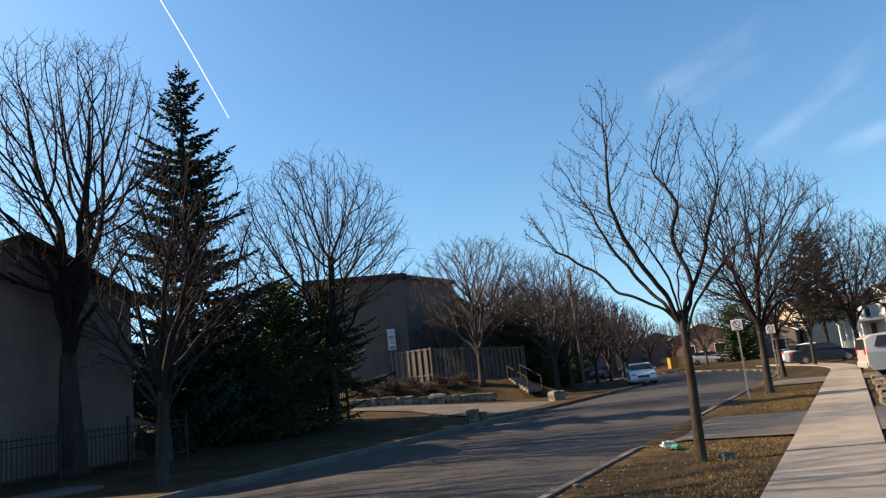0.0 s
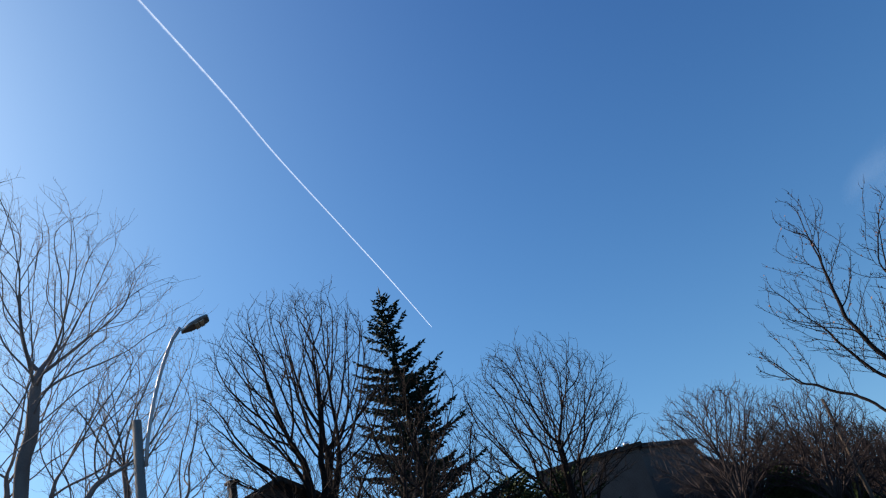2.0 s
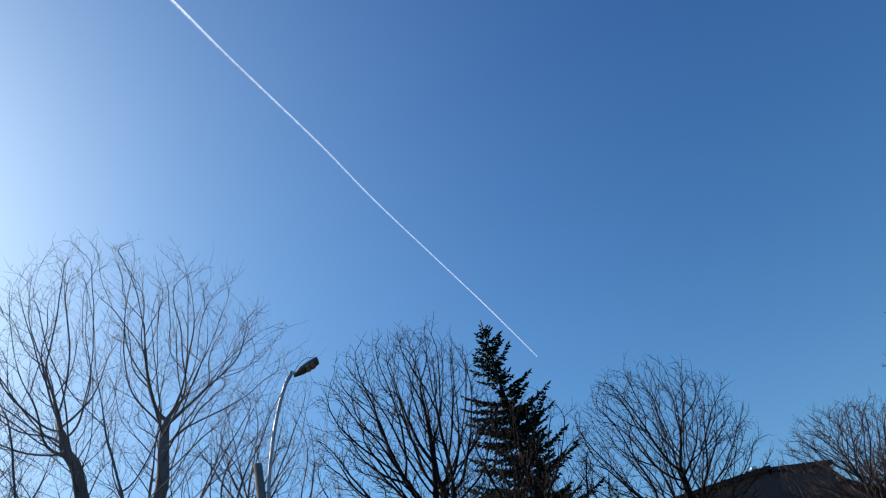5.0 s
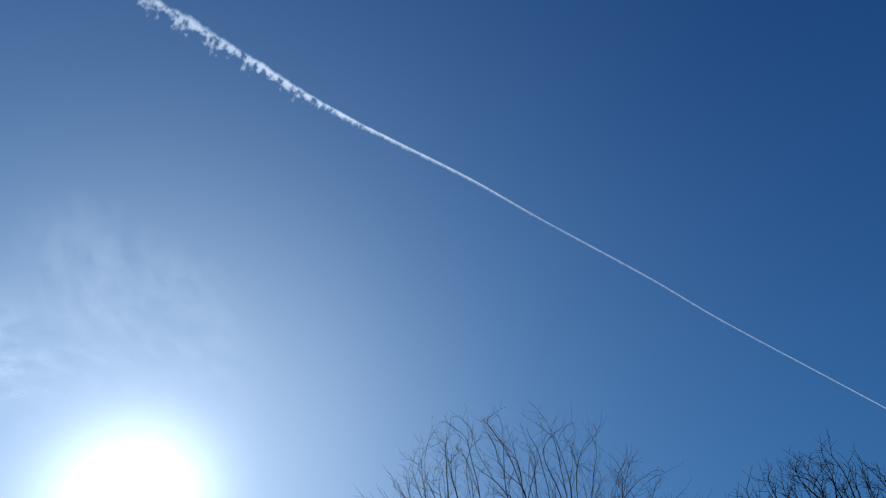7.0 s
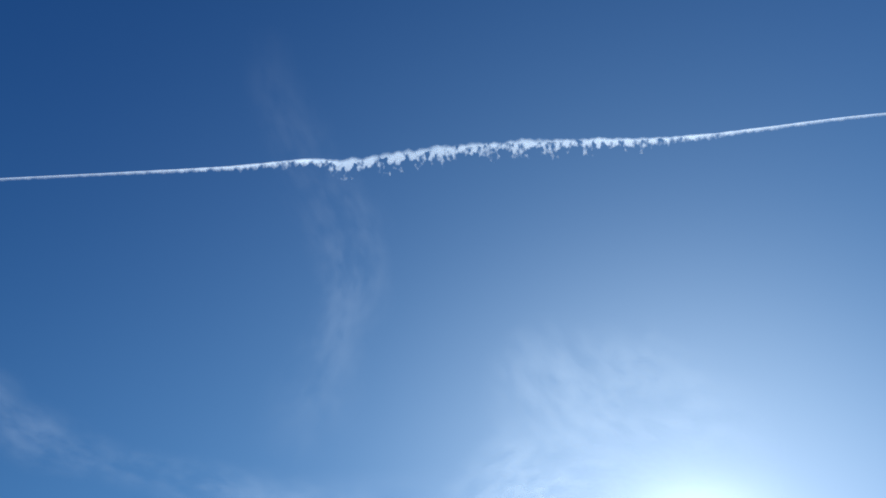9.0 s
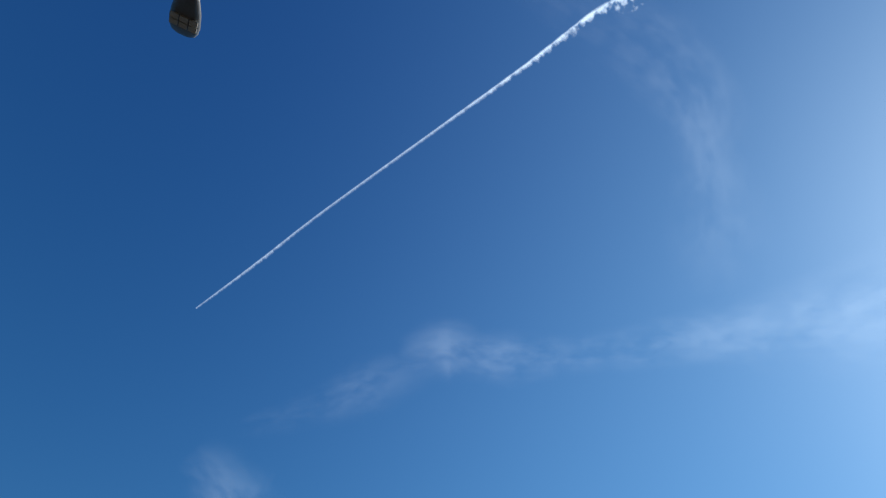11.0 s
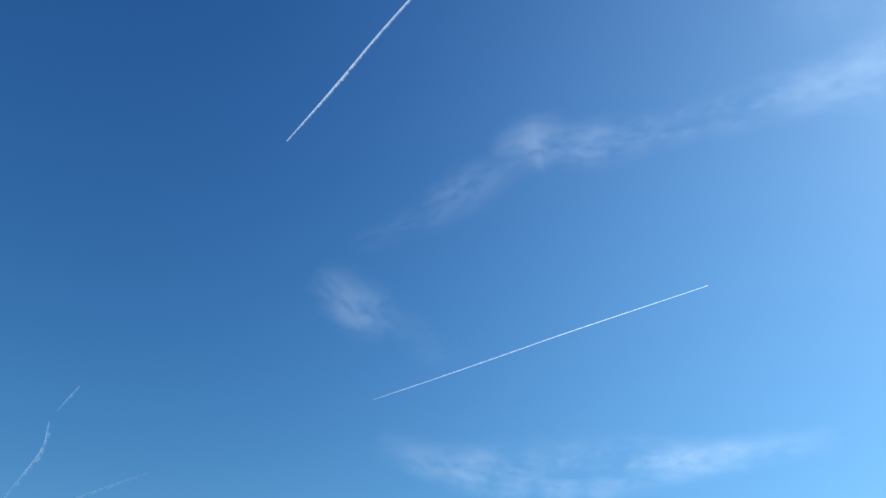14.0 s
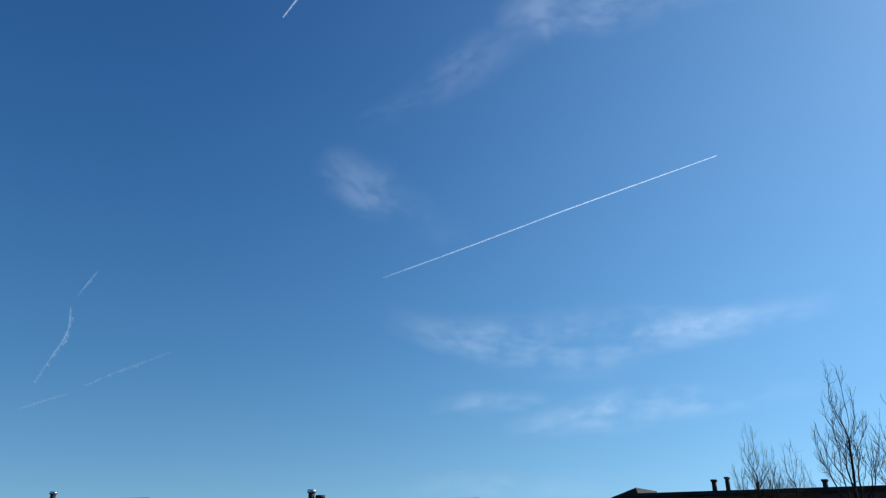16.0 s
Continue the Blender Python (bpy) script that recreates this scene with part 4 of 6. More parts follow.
def flat_block(name, at, turn, w, d, top, label, wall, slope=0.0, flues=()):
    """A townhouse block with a flat or single-pitch roof; its front faces -y, x from 0 to w."""
    ob = empty(name, at, turn)
    v, f = prism([(0, -1.5), (w, -1.5), (w, top - slope), (0, top)], d)
    part("wall", mesh_from("wall", [(x, y + d / 2, z) for x, y, z in v], f, wall), wall, ob)
    v, f = prism([(-0.25, top + 0.004 + slope * 0.25 / w), (w + 0.25, top - slope + 0.004 - slope * 0.25 / w), (w + 0.25, top - slope + 0.3), (-0.25, top + 0.3)], d + 0.5)
    part("roof", mesh_from("roof", [(x, y + d / 2, z) for x, y, z in v], f, M["fascia"]), M["fascia"], ob)
    for x, y, h in flues:
        z0 = top - slope * x / w + 0.28
        v, f = [], []
        tube([Vector((x, y, z0)), Vector((x, y, z0 + h))], [0.16, 0.16], 10, v, f)
        fl = part("flue", mesh_from("flue", v, f, M["steel"], False), M["steel"], ob)
        v, f = [], []
        tube([Vector((x, y, z0 + h)), Vector((x, y, z0 + h + 0.06)), Vector((x, y, z0 + h + 0.2))], [0.2, 0.24, 0.22], 10, v, f)
        part("flue_cap", mesh_from("flue_cap", v, f, M["bright"], False), M["bright"], fl)
    return tagged(ob, label, "house")


b0 = AE(-11.0, 0, 51.3)
b1 = AE(-3.4, 0, 51.6)
t0 = math.atan2(b1.y - b0.y, b1.x - b0.x)
blk = flat_block("townhouse", Vector((b0.x, b0.y, 1.4)), t0, (b1 - b0).length, 9, 7.75, "tall grey-brown brick end wall of a townhouse row in shade", M["brick_grey"], flues=((6.3, 2.0, 0.35),))
c0, c1 = AE(-30.0, 0, 52), AE(-10.8, 0, 58)
t1 = math.atan2(c1.y - c0.y, c1.x - c0.x)
flat_block("townhouse", Vector((c0.x, c0.y, 1.0)), t1, (c1 - c0).length, 9, 4.6, "dark townhouse row glimpsed behind the evergreens", M["brick_brown"])
# added block, never in view: its height sets where the yards' shade ends
c0, c1 = S(-14, -24), S(5.5, -24)
flat_block("townhouse", Vector((c0.x, c0.y, 0.5)), ROW, 19.5, 9, 3.9, "unseen brown block added to shade the yards", M["brick_brown"])
# the white notice on the end wall
bd = AE(-4.72, 3.5, 51.45)
sgn = empty("notice_board", bd + Vector((0, -0.16, 0)), t0)
part("panel", box(-0.27, 0.27, -0.03, 0.03, -0.72, 0.72, 0.01), M["sign_white"], sgn)
for z, w, h, m in ((0.52, 0.4, 0.16, "sign_blue"), (0.22, 0.42, 0.06, "sign_black"), (0.08, 0.36, 0.06, "sign_black"), (-0.18, 0.38, 0.26, "sign_blue"), (-0.52, 0.4, 0.07, "sign_black"), (-0.63, 0.3, 0.05, "sign_black")):
    part("bar", box(-w / 2, w / 2, -0.038, -0.032, z - h / 2, z + h / 2), M[m], sgn)
tagged(sgn, "white notice with dark bars of lettering on the brick wall", "sign")
c0, c1 = AE(-3.8, 0, 53.5), AE(0.4, 0, 60)
t1 = math.atan2(c1.y - c0.y, c1.x - c0.x)
flat_block("townhouse", Vector((c0.x, c0.y, 1.4)), t1, (c1 - c0).length, 8, 8.0, "townhouse with a dark flat roof behind bare trees", M["brick_grey"], flues=((1.2, 2.0, 0.3),))
c0, c1 = AE(0.5, 0, 62), AE(3.6, 0, 70)
t1 = math.atan2(c1.y - c0.y, c1.x - c0.x)
flat_block("townhouse", Vector((c0.x, c0.y, 1.3)), t1, (c1 - c0).length, 8, 7.0, "townhouse stepping down along the row", M["brick_brown"], slope=1.6)
c0, c1 = AE(4.0, 0, 76), AE(12.2, 0, 128)
t1 = math.atan2(c1.y - c0.y, c1.x - c0.x)
flat_block("townhouse", Vector((c0.x, c0.y, 0.6)), t1, (c1 - c0).length, 8, 4.6, "long dark townhouse row far down the road", M["brick_brown"])

# houses on the east side, further up the street
def porch_house(name, at, turn, w, d, eave, ridge, wall, label):
    ob = house(name, at, turn, w, d, eave, ridge, wall, label, windows=((-w * 0.25, 3.0, 1.0, 0.9), (w * 0.22, 3.0, 1.0, 0.9), (w * 0.25, 0.9, 1.6, 1.3)), chimney=(w * 0.2, d * 0.4, 0.6, ridge + 0.9), trim=M["white"])
    por = part("porch_roof", box(-w * 0.48, w * 0.1, -2.2, 0.0, 2.6, 2.8, 0.03), M["white"], ob, "white porch roof")
    for k in range(4):
        x = -w * 0.46 + k * w * 0.17
        part("column", box(x - 0.09, x + 0.09, -2.1, -1.92, 0, 2.598, 0.015), M["white"], ob, "white porch column")
    part("porch_floor", box(-w * 0.48, w * 0.1, -2.2, 0.0, -0.3, 0.35, 0.02), M["concrete"], ob)
    for k in range(14):
        x = -w * 0.45 + k * w * 0.038
        part("baluster", box(x - 0.03, x + 0.03, -2.05, -1.99, 0.352, 1.1), M["white"], ob)
    part("door", box(-w * 0.25, -w * 0.25 + 0.95, -0.03, 0.03, 0.352, 2.4, 0.01), M["fascia"], ob, "dark front door")
    return ob


def facing(az):
    """The turn of a house whose front looks to that heading."""
    return math.pi / 2 - radians(az - 90)


def at_ground(az, d, dz=0.0):
    p = polar(az, d)
    return Vector((p.x, p.y, p.z + dz))


porch_house("porch_house", at_ground(30.0, 74), facing(276), 8, 12, 4.1, 5.5, M["siding"], "grey sided house with a white columned porch and brown roof")
porch_house("porch_house", at_ground(24.6, 96), facing(272), 7, 12, 4.6, 6.2, M["stucco"], "cream house with white trim in full sun")
house("garage_house", at_ground(22.6, 92), facing(215), 7, 9, 2.9, 4.6, M["brick_grey"], "low grey-brown house with a white door", windows=((1.6, 0.8, 1.4, 1.2),), trim=M["white"])
house("far_house", at_ground(18.6, 108), facing(205), 9, 10, 3.6, 5.4, M["brick_brown"], "brown house far up the street", windows=((-2, 1.2, 1.3, 1.2), (2, 1.2, 1.3, 1.2)), trim=M["white"])
house("far_house", at_ground(15.3, 124), facing(195), 10, 10, 3.4, 5.2, M["brick_brown"], "brown house far up the street where it bends", windows=((-2, 1.2, 1.3, 1.2), (2, 1.2, 1.3, 1.2)))
house("far_house", at_ground(12.0, 150), facing(190), 14, 10, 3.6, 5.6, M["brick_brown"], "brown house closing the far end of the street", windows=((-2, 1.2, 1.3, 1.2), (2, 1.2, 1.3, 1.2)))
house("far_house", at_ground(28.0, 100), facing(220), 14, 10, 4.6, 6.6, M["brick_brown"], "brown house behind the nearer ones", windows=((-2, 1.2, 1.3, 1.2), (2, 1.2, 1.3, 1.2)))

# low houses behind the camera: walls, a parapet roof edge with a small gable, flues
def low_house(az0, az1, d, top, flues, gable, label):
    a, b = AE(az0, 0, d), AE(az1, 0, d)
    turn = math.atan2(b.y - a.y, b.x - a.x) + math.pi
    L = (b - a).length
    ob = empty("low_house", Vector((b.x, b.y, 0)), turn)
    # x runs from 0 at b to L at a; the front is +y
    v, f = prism([(0, -0.5), (L, -0.5), (L, top), (0, top + 0.35)], 9)
    part("wall", mesh_from("wall", [(x, y - 4.5, z) for x, y, z in v], f, M["brick_brown"]), M["brick_brown"], ob)
    v, f = prism([(-0.3, top + 0.355), (L + 0.3, top + 0.005), (L + 0.3, top + 0.22), (-0.3, top + 0.57)], 9.6)
    part("roof", mesh_from("roof", [(x, y - 4.5, z) for x, y, z in v], f, M["fascia"]), M["fascia"], ob)
    if gable:
        v, f = prism([(L - 0.4, top + 0.2), (L + 2.0, top - 0.5), (L + 2.0, top - 0.3), (L - 0.3, top + 0.55)], 8)
        part("eaves", mesh_from("eaves", [(x, y - 4.3, z) for x, y, z in v], f, M["fascia"]), M["fascia"], ob)
    for x, h, r, m in flues:
        z0 = top + 0.2
        v, f = [], []
        tube([Vector((x, -1.5, z0)), Vector((x, -1.5, z0 + h))], [r, r], 10, v, f)
        fl = part("flue", mesh_from("flue", v, f, M["fascia"], False), M["fascia"], ob)
        v, f = [], []
        tube([Vector((x, -1.5, z0 + h)), Vector((x, -1.5, z0 + h + 0.05)), Vector((x, -1.5, z0 + h + r * 1.1))], [r * 1.1, r * 1.45, r * 1.35], 10, v, f)
        part("flue_cap", mesh_from("flue_cap", v, f, M[m], False), M[m], fl)
    return tagged(ob, label, "house")


low_house(-138.6, -119.0, 44, 2.45, ((10.6, 0.62, 0.13, "fascia"), (9.9, 0.76, 0.12, "steel"), (8.4, 0.4, 0.08, "fascia"), (5.1, 0.55, 0.13, "fascia")), True, "low brown house with a dark flat roof edge and flues")
low_house(-172.0, -150.0, 44, 1.9, ((9.1, 0.62, 0.18, "bright"), (8.6, 0.3, 0.2, "fascia")), False, "low brown house with a bright metal flue")
low_house(171.0, -173.5, 44, 1.85, ((4.2, 0.5, 0.14, "bright"),), False, "low brown house with a small metal flue")


# ---------------------------------------------------------------- fences, stones, rails
GATE = "iron railing pickets"


def iron_fence(u0, u1, v, h, label):
    a, b = S(u0, v), S(u1, v)
    L = (b - a).length
    turn = math.atan2(b.y - a.y, b.x - a.x)
    g = height((u0 + u1) / 2, v)
    ob = empty("iron_fence", Vector((a.x, a.y, g)), turn)
    for z in (0.2, h - 0.25, h - 0.08):
        part("rail", box(0, L, -0.018, 0.018, z - 0.015, z + 0.015), M["iron"], ob)
    bm = box(-0.009, 0.009, -0.009, 0.009, -0.1, h, 0)
    me = bpy.data.meshes.new("picket")
    bm.to_mesh(me)
    bm.free()
    me.materials.append(M["iron"])
    n = int(L / 0.13)
    for k in range(n):
        q = part("picket", me, M["iron"], ob)
        q.location = ((k + 0.5) * L / n, 0, 0)
    bm = box(-0.035, 0.035, -0.035, 0.035, -0.2, h + 0.14, 0.006)
    pm = bpy.data.meshes.new("post")
    bm.to_mesh(pm)
    bm.free()
    pm.materials.append(M["iron"])
    m = max(1, round(L / 2.4))
    for k in range(m + 1):
        q = part("post", pm, M["iron"], ob)
        q.location = (k * L / m, 0, 0)
        v3, f3 = [], []
        tube([Vector((0, 0, h + 0.14)), Vector((0, 0, h + 0.18)), Vector((0, 0, h + 0.24))], [0.02, 0.05, 0.015], 8, v3, f3)
        part("finial", mesh_from("finial", v3, f3, M["iron"], False), M["iron"], q)
    return tagged(ob, label, "fence")


for k in range(2):
    iron_fence(4.0 + k * 6.4, 10.4 + k * 6.4, -18.8, 1.25, "black iron picket fence along the shaded yard")
g0, g1 = AE(-10.9, 0, 36.0), AE(-8.5, 0, 36.0)
u0, v0 = UV(g0.x, g0.y)
u1, v1 = UV(g1.x, g1.y)
turn = math.atan2(g1.y - g0.y, g1.x - g0.x)
L = (g1 - g0).length
gate = empty("iron_gate", on_ground(g0.x, g0.y), turn)
for z in (0.15, 1.25, 1.55):
    part("rail", box(0, L, -0.02, 0.02, z - 0.02, z + 0.02), M["iron"], gate)
for k in range(15):
    x = 0.06 + k * (L - 0.12) / 14
    part("picket", box(x - 0.014, x + 0.014, -0.014, 0.014, 0.05, 1.7), M["iron"], gate)
for x in (0, L):
    part("post", box(x - 0.06, x + 0.06, -0.06, 0.06, -0.2, 2.0, 0.01), M["iron"], gate)
tagged(gate, "black iron gate between square posts", "gate")


def board_fence(a, b, h, pitch, label, zlift=0.0):
    turn = math.atan2(b.y - a.y, b.x - a.x)
    L = (Vector((b.x, b.y)) - Vector((a.x, a.y))).length
    fall = b.z - a.z
    ob = empty("board_fence", a, turn)
    rng = random.Random(int(L * 100))
    bm = box(-pitch * 0.31, pitch * 0.31, -0.012, 0.012, -0.1, h, 0.004)
    me = bpy.data.meshes.new("board")
    bm.to_mesh(me)
    bm.free()
    me.materials.append(M["fence"])
    n = int(L / pitch)
    for k in range(n):
        x = (k + 0.5) * pitch
        q = part("board", me, M["fence"], ob)
        q.location = (x, -0.05 if k % 2 else 0.045, fall * x / L + rng.uniform(-0.008, 0.008))
        q.rotation_euler = (0, rng.uniform(-0.008, 0.008), 0)
    for z in (0.4, h - 0.06):
        v, f = prism([(0, z - 0.045), (L, z - 0.045 + fall), (L, z + 0.045 + fall), (0, z + 0.045)], 0.05)
        part("rail", mesh_from("rail", v, f, M["fence"]), M["fence"], ob)
    m = max(1, round(L / 2.4))
    for k in range(m + 1):
        x = k * L / m
        part("post", box(x - 0.06, x + 0.06, -0.08, 0.04, -0.4 + fall * x / L, h + 0.05 + fall * x / L, 0.008), M["fence"], ob)
    return tagged(ob, label, "fence")


fl, fc, fr = AE(-4.8, 0.0, 50.2), AE(-1.8, 0.0, 48.0), AE(5.3, -0.5, 50)
board_fence(fl, fc, 2.15, 0.26, "tall weathered grey board fence lit along its face")
board_fence(fc, fr, 2.1, 0.15, "tall weathered grey board fence in shade")

# wooden steps beside the fence
st0, st1 = AE(4.4, -0.4, 47.5), AE(5.9, -1.5, 45.2)
stairs = empty("garden_steps", st1, math.atan2(st0.y - st1.y, st0.x - st1.x))
run = (Vector((st0.x, st0.y)) - Vector((st1.x, st1.y))).length
n = 7
for k in range(n):
    part("step", box(k * run / n, (k + 1.2) * run / n, -0.45, 0.45, k * (st0.z - st1.z) / n - 0.1, (k + 1) * (st0.z - st1.z) / n, 0.01), M["fence"], stairs)
for y in (-0.47, 0.47):
    v, f = prism([(0, 0.78), (run, 0.78 + st0.z - st1.z), (run, 0.82 + st0.z - st1.z), (0, 0.82)], 0.035)
    part("handrail", mesh_from("handrail", [(x, yy + y, z) for x, yy, z in v], f, M["fascia"]), M["fascia"], stairs)
    for x in (0.03, run - 0.03):
        z = (st0.z - st1.z) * x / run
        part("post", box(x - 0.028, x + 0.028, y - 0.028, y + 0.028, z - 0.3, z + 0.82, 0.006), M["fascia"], stairs)
tagged(stairs, "weathered wooden garden steps with handrails down the bank", "steps")


def boulder(name, at, sx, sy, sz, seed, turn, label, group=""):
    """A rough-hewn block of stone."""
    bm = bmesh.new()
    bmesh.ops.create_cube(bm, size=1.0)
    bmesh.ops.subdivide_edges(bm, edges=bm.edges[:], cuts=3, use_grid_fill=True)
    for v in bm.verts:
        q = v.co.copy()
        r = q.normalized() * 0.62
        q = q.lerp(r, 0.28)
        q += Vector((noise.noise(v.co * 2.3 + Vector((seed, 0, 0))), noise.noise(v.co * 2.3 + Vector((0, seed, 0))), noise.noise(v.co * 2.3 + Vector((0, 0, seed))))) * 0.13
        v.co = Vector((q.x * sx, q.y * sy, (q.z + 0.42) * sz))
    me = bpy.data.meshes.new(name)
    bm.to_mesh(me)
    bm.free()
    me.materials.append(M["stone"])
    ob = new(name, me)
    ob.matrix_world = Matrix.Translation(at) @ Matrix.Rotation(turn, 4, "Z")
    return tagged(ob, label, "stone", group)


ra = on_ground(0.45, 29.6)
boulder("boulder", ra, 0.46, 0.42, 0.5, 3.1, 0.3, "squared pale boulder at the corner of the lane")
boulder("boulder", ra + Vector((0.34, 0.16, 0)), 0.4, 0.36, 0.36, 5.7, 0.8, "squared pale boulder at the corner of the lane")
boulder("boulder", on_ground(5.25, 40.4), 0.75, 0.6, 0.55, 8.2, 0.5, "single square boulder on the verge")
rng = random.Random(9)
az = -8.4
while az < 1.4:
    w = rng.uniform(0.75, 1.25) if az < -0.6 else 2.1
    d = 44.3
    x, y = d * math.sin(radians(az)), d * math.cos(radians(az))
    boulder("wall_stone", on_ground(x + w / 2, y - 0.1, -0.05), w * 0.98, 0.75, rng.uniform(0.46, 0.66), rng.uniform(0, 50), rng.uniform(-0.06, 0.06), "rough pale armour stone block holding up the bank", "stone retaining wall")
    az += math.degrees(w * 0.99 / d)


# ---------------------------------------------------------------- poles and signs
def street_light(at, arm_to, pole_top, concrete, label, r0=0.14, r1=0.09, stretch=1.0):
    """A concrete pole with a curved steel arm and a flat lamp head. arm_to: where the lamp head sits."""
    ob = empty("street_lamp", at)
    v, f = [], []
    tube([Vector((0, 0, -0.3)), Vector((0, 0, pole_top * 0.5)), Vector((0, 0, pole_top))], [r0, (r0 + r1) / 2, r1], 20, v, f)
    part("pole", mesh_from("pole", v, f, concrete, False), concrete, ob, "sandy aggregate concrete pole")
    h = Vector(arm_to) - Vector(at)
    flat = Vector((h.x, h.y, 0))
    out = flat.normalized()
    rise = h.z - (pole_top - 0.5)
    pts = []
    for k in range(9):
        t = k / 8
        s = t ** 1.35
        zz = pole_top - 0.9 + (rise + 0.4) * (1 - (1 - t) ** 1.3)
        pts.append(out * (r1 + 0.03 + (flat.length - 0.35 - r1) * s) + Vector((0, 0, zz)))
    v, f = [], []
    tube(pts, [0.035] * 9, 8, v, f)
    part("arm", mesh_from("arm", v, f, M["galvanised"], False), M["galvanised"], ob, "bright steel arm")
    # lamp head: a flat teardrop, wide at the outer end
    hv, hf = [], []
    o = Vector((-out.y, out.x, 0))
    tilt = 0.4
    secs = ((-0.3, 0.045, 0.045), (-0.2, 0.1, 0.06), (-0.12, 0.15, 0.07), (0.06, 0.17, 0.07), (0.2, 0.165, 0.06), (0.235, 0.15, 0.05), (0.25, 0.12, 0.035))
    square = 0.55
    if stretch != 1:
        square = 0.85
        secs = ((-0.3, 0.05, 0.05), (-0.2, 0.12, 0.08), (-0.06, 0.165, 0.1), (0.06, 0.18, 0.1), (0.14, 0.17, 0.085), (0.19, 0.14, 0.06), (0.215, 0.08, 0.035))
    secs = [(s * stretch, w * (1 if stretch == 1 else 0.92), t) for s, w, t in secs]
    c0 = h
    m = 12
    for s, w, t in secs:
        for j in range(m):
            a = 2 * math.pi * j / m
            ca, sa = math.cos(a), math.sin(a)
            ca, sa = math.copysign(abs(ca) ** square, ca), math.copysign(abs(sa) ** square, sa)
            hv.append(c0 + out * s + o * (w * ca) + Vector((0, 0, s * tilt + t * sa * (1.0 if sa > 0 else 0.5))))
    for i in range(len(secs) - 1):
        for j in range(m):
            hf.append((i * m + j, i * m + (j + 1) % m, (i + 1) * m + (j + 1) % m, (i + 1) * m + j))
    hf += [tuple(range(m))[::-1], tuple((len(secs) - 1) * m + j for j in range(m))]
    hd = part("lamp_head", mesh_from("lamp_head", hv, hf, M["lamp_grey"], False), M["lamp_grey"], ob, "dark grey lamp head")
    for i, j in itertools.product((-1, 0, 1), (0, 1)):
        bm = box(-0.042, 0.042, -0.042, 0.042, -0.008, 0.008)
        at_lens = c0 + out * (0.02 + 0.1 * j) + o * (i * 0.1) + Vector((0, 0, (0.02 + 0.1 * j) * tilt - (0.055 if stretch != 1 else 0.04)))
        bmesh.ops.transform(bm, verts=bm.verts, matrix=Matrix.Translation(at_lens) @ Matrix.Rotation(math.atan2(out.y, out.x), 4, "Z") @ Matrix.Rotation(-math.atan(tilt), 4, "Y"))
        part("lens", bm, M["lens"], hd, "pale lamp lens")
    return tagged(ob, label, "street lamp")


la = polar(-39.7, 14.6)
street_light(la, AE(-34.8, 24.9, 14.4), EYE + 14.6 * math.tan(radians(18.7)), M["pole_grey"], "street lamp on a grey concrete pole with a curved arm", 0.13, 0.085)
near = AE(160.35, 0, 2.12)
near.z = 0.0
lamp_near = street_light(near, AE(178.6, 55.2, 4.75), 7.6, M["aggregate"], "sandy concrete street lamp pole with a steel band, close by", 0.128, 0.098, 1.5)
bz = EYE + 2.05 * math.tan(radians(36.6))
v, f = [], []
tube([Vector((0, 0, bz - 0.007)), Vector((0, 0, bz + 0.007))], [0.121, 0.121], 32, v, f)
part("band", mesh_from("band", v, f, M["bright"], False), M["bright"], lamp_near, "thin bright steel band")


def sign_post(at, top, plates, label):
    ob = empty("sign_post", at, 0)
    part("post", box(-0.03, 0.03, -0.02, 0.02, -0.3, top, 0.004), M["steel"], ob, "galvanised steel post")
    for z, s in plates:
        pl = part("plate", box(-s / 2, s / 2, -0.034, -0.026, z - s * 0.5, z + s * 0.5, 0.002), M["sign_white"], ob, "white sign plate")
        ring = bmesh.new()
        n = 24
        ro, ri = s * 0.36, s * 0.27
        vo = [ring.verts.new((ro * math.cos(6.2832 * k / n), -0.037, z + 0.05 * s + ro * math.sin(6.2832 * k / n))) for k in range(n)]
        vi = [ring.verts.new((ri * math.cos(6.2832 * k / n), -0.037, z + 0.05 * s + ri * math.sin(6.2832 * k / n))) for k in range(n)]
        for k in range(n):
            ring.faces.new((vo[k], vo[(k + 1) % n], vi[(k + 1) % n], vi[k]))
        bmesh.ops.solidify(ring, geom=ring.faces[:], thickness=0.002)
        part("ring", ring, M["sign_red"], pl, "red prohibition ring")
        sl = box(-ro, ro, -0.0398, -0.0378, -0.035 * s, 0.035 * s)
        bmesh.ops.transform(sl, verts=sl.verts, matrix=Matrix.Translation((0, 0, z + 0.05 * s)) @ Matrix.Rotation(radians(45), 4, "Y"))
        part("slash", sl, M["sign_red"], pl, "red slash")
        part("bar", box(-s * 0.09, -s * 0.03, -0.0372, -0.0352, z - s * 0.14, z + s * 0.26), M["sign_black"], pl)
        part("arrow", box(-s * 0.3, s * 0.3, -0.037, -0.035, z - s * 0.42, z - s * 0.36), M["sign_black"], pl)
    return tagged(ob, label, "sign")


np1 = on_ground(9.76, 25.4)
s1 = sign_post(np1, 2.75, ((2.52, 0.36),), "no parking sign on a steel post on the verge")
s1.rotation_euler = (0, 0, -radians(21))
s2 = sign_post(on_ground(16.1, 37.6), 2.75, ((2.5, 0.42),), "no parking sign on a steel post on the verge")
s2.rotation_euler = (0, 0, -radians(23))

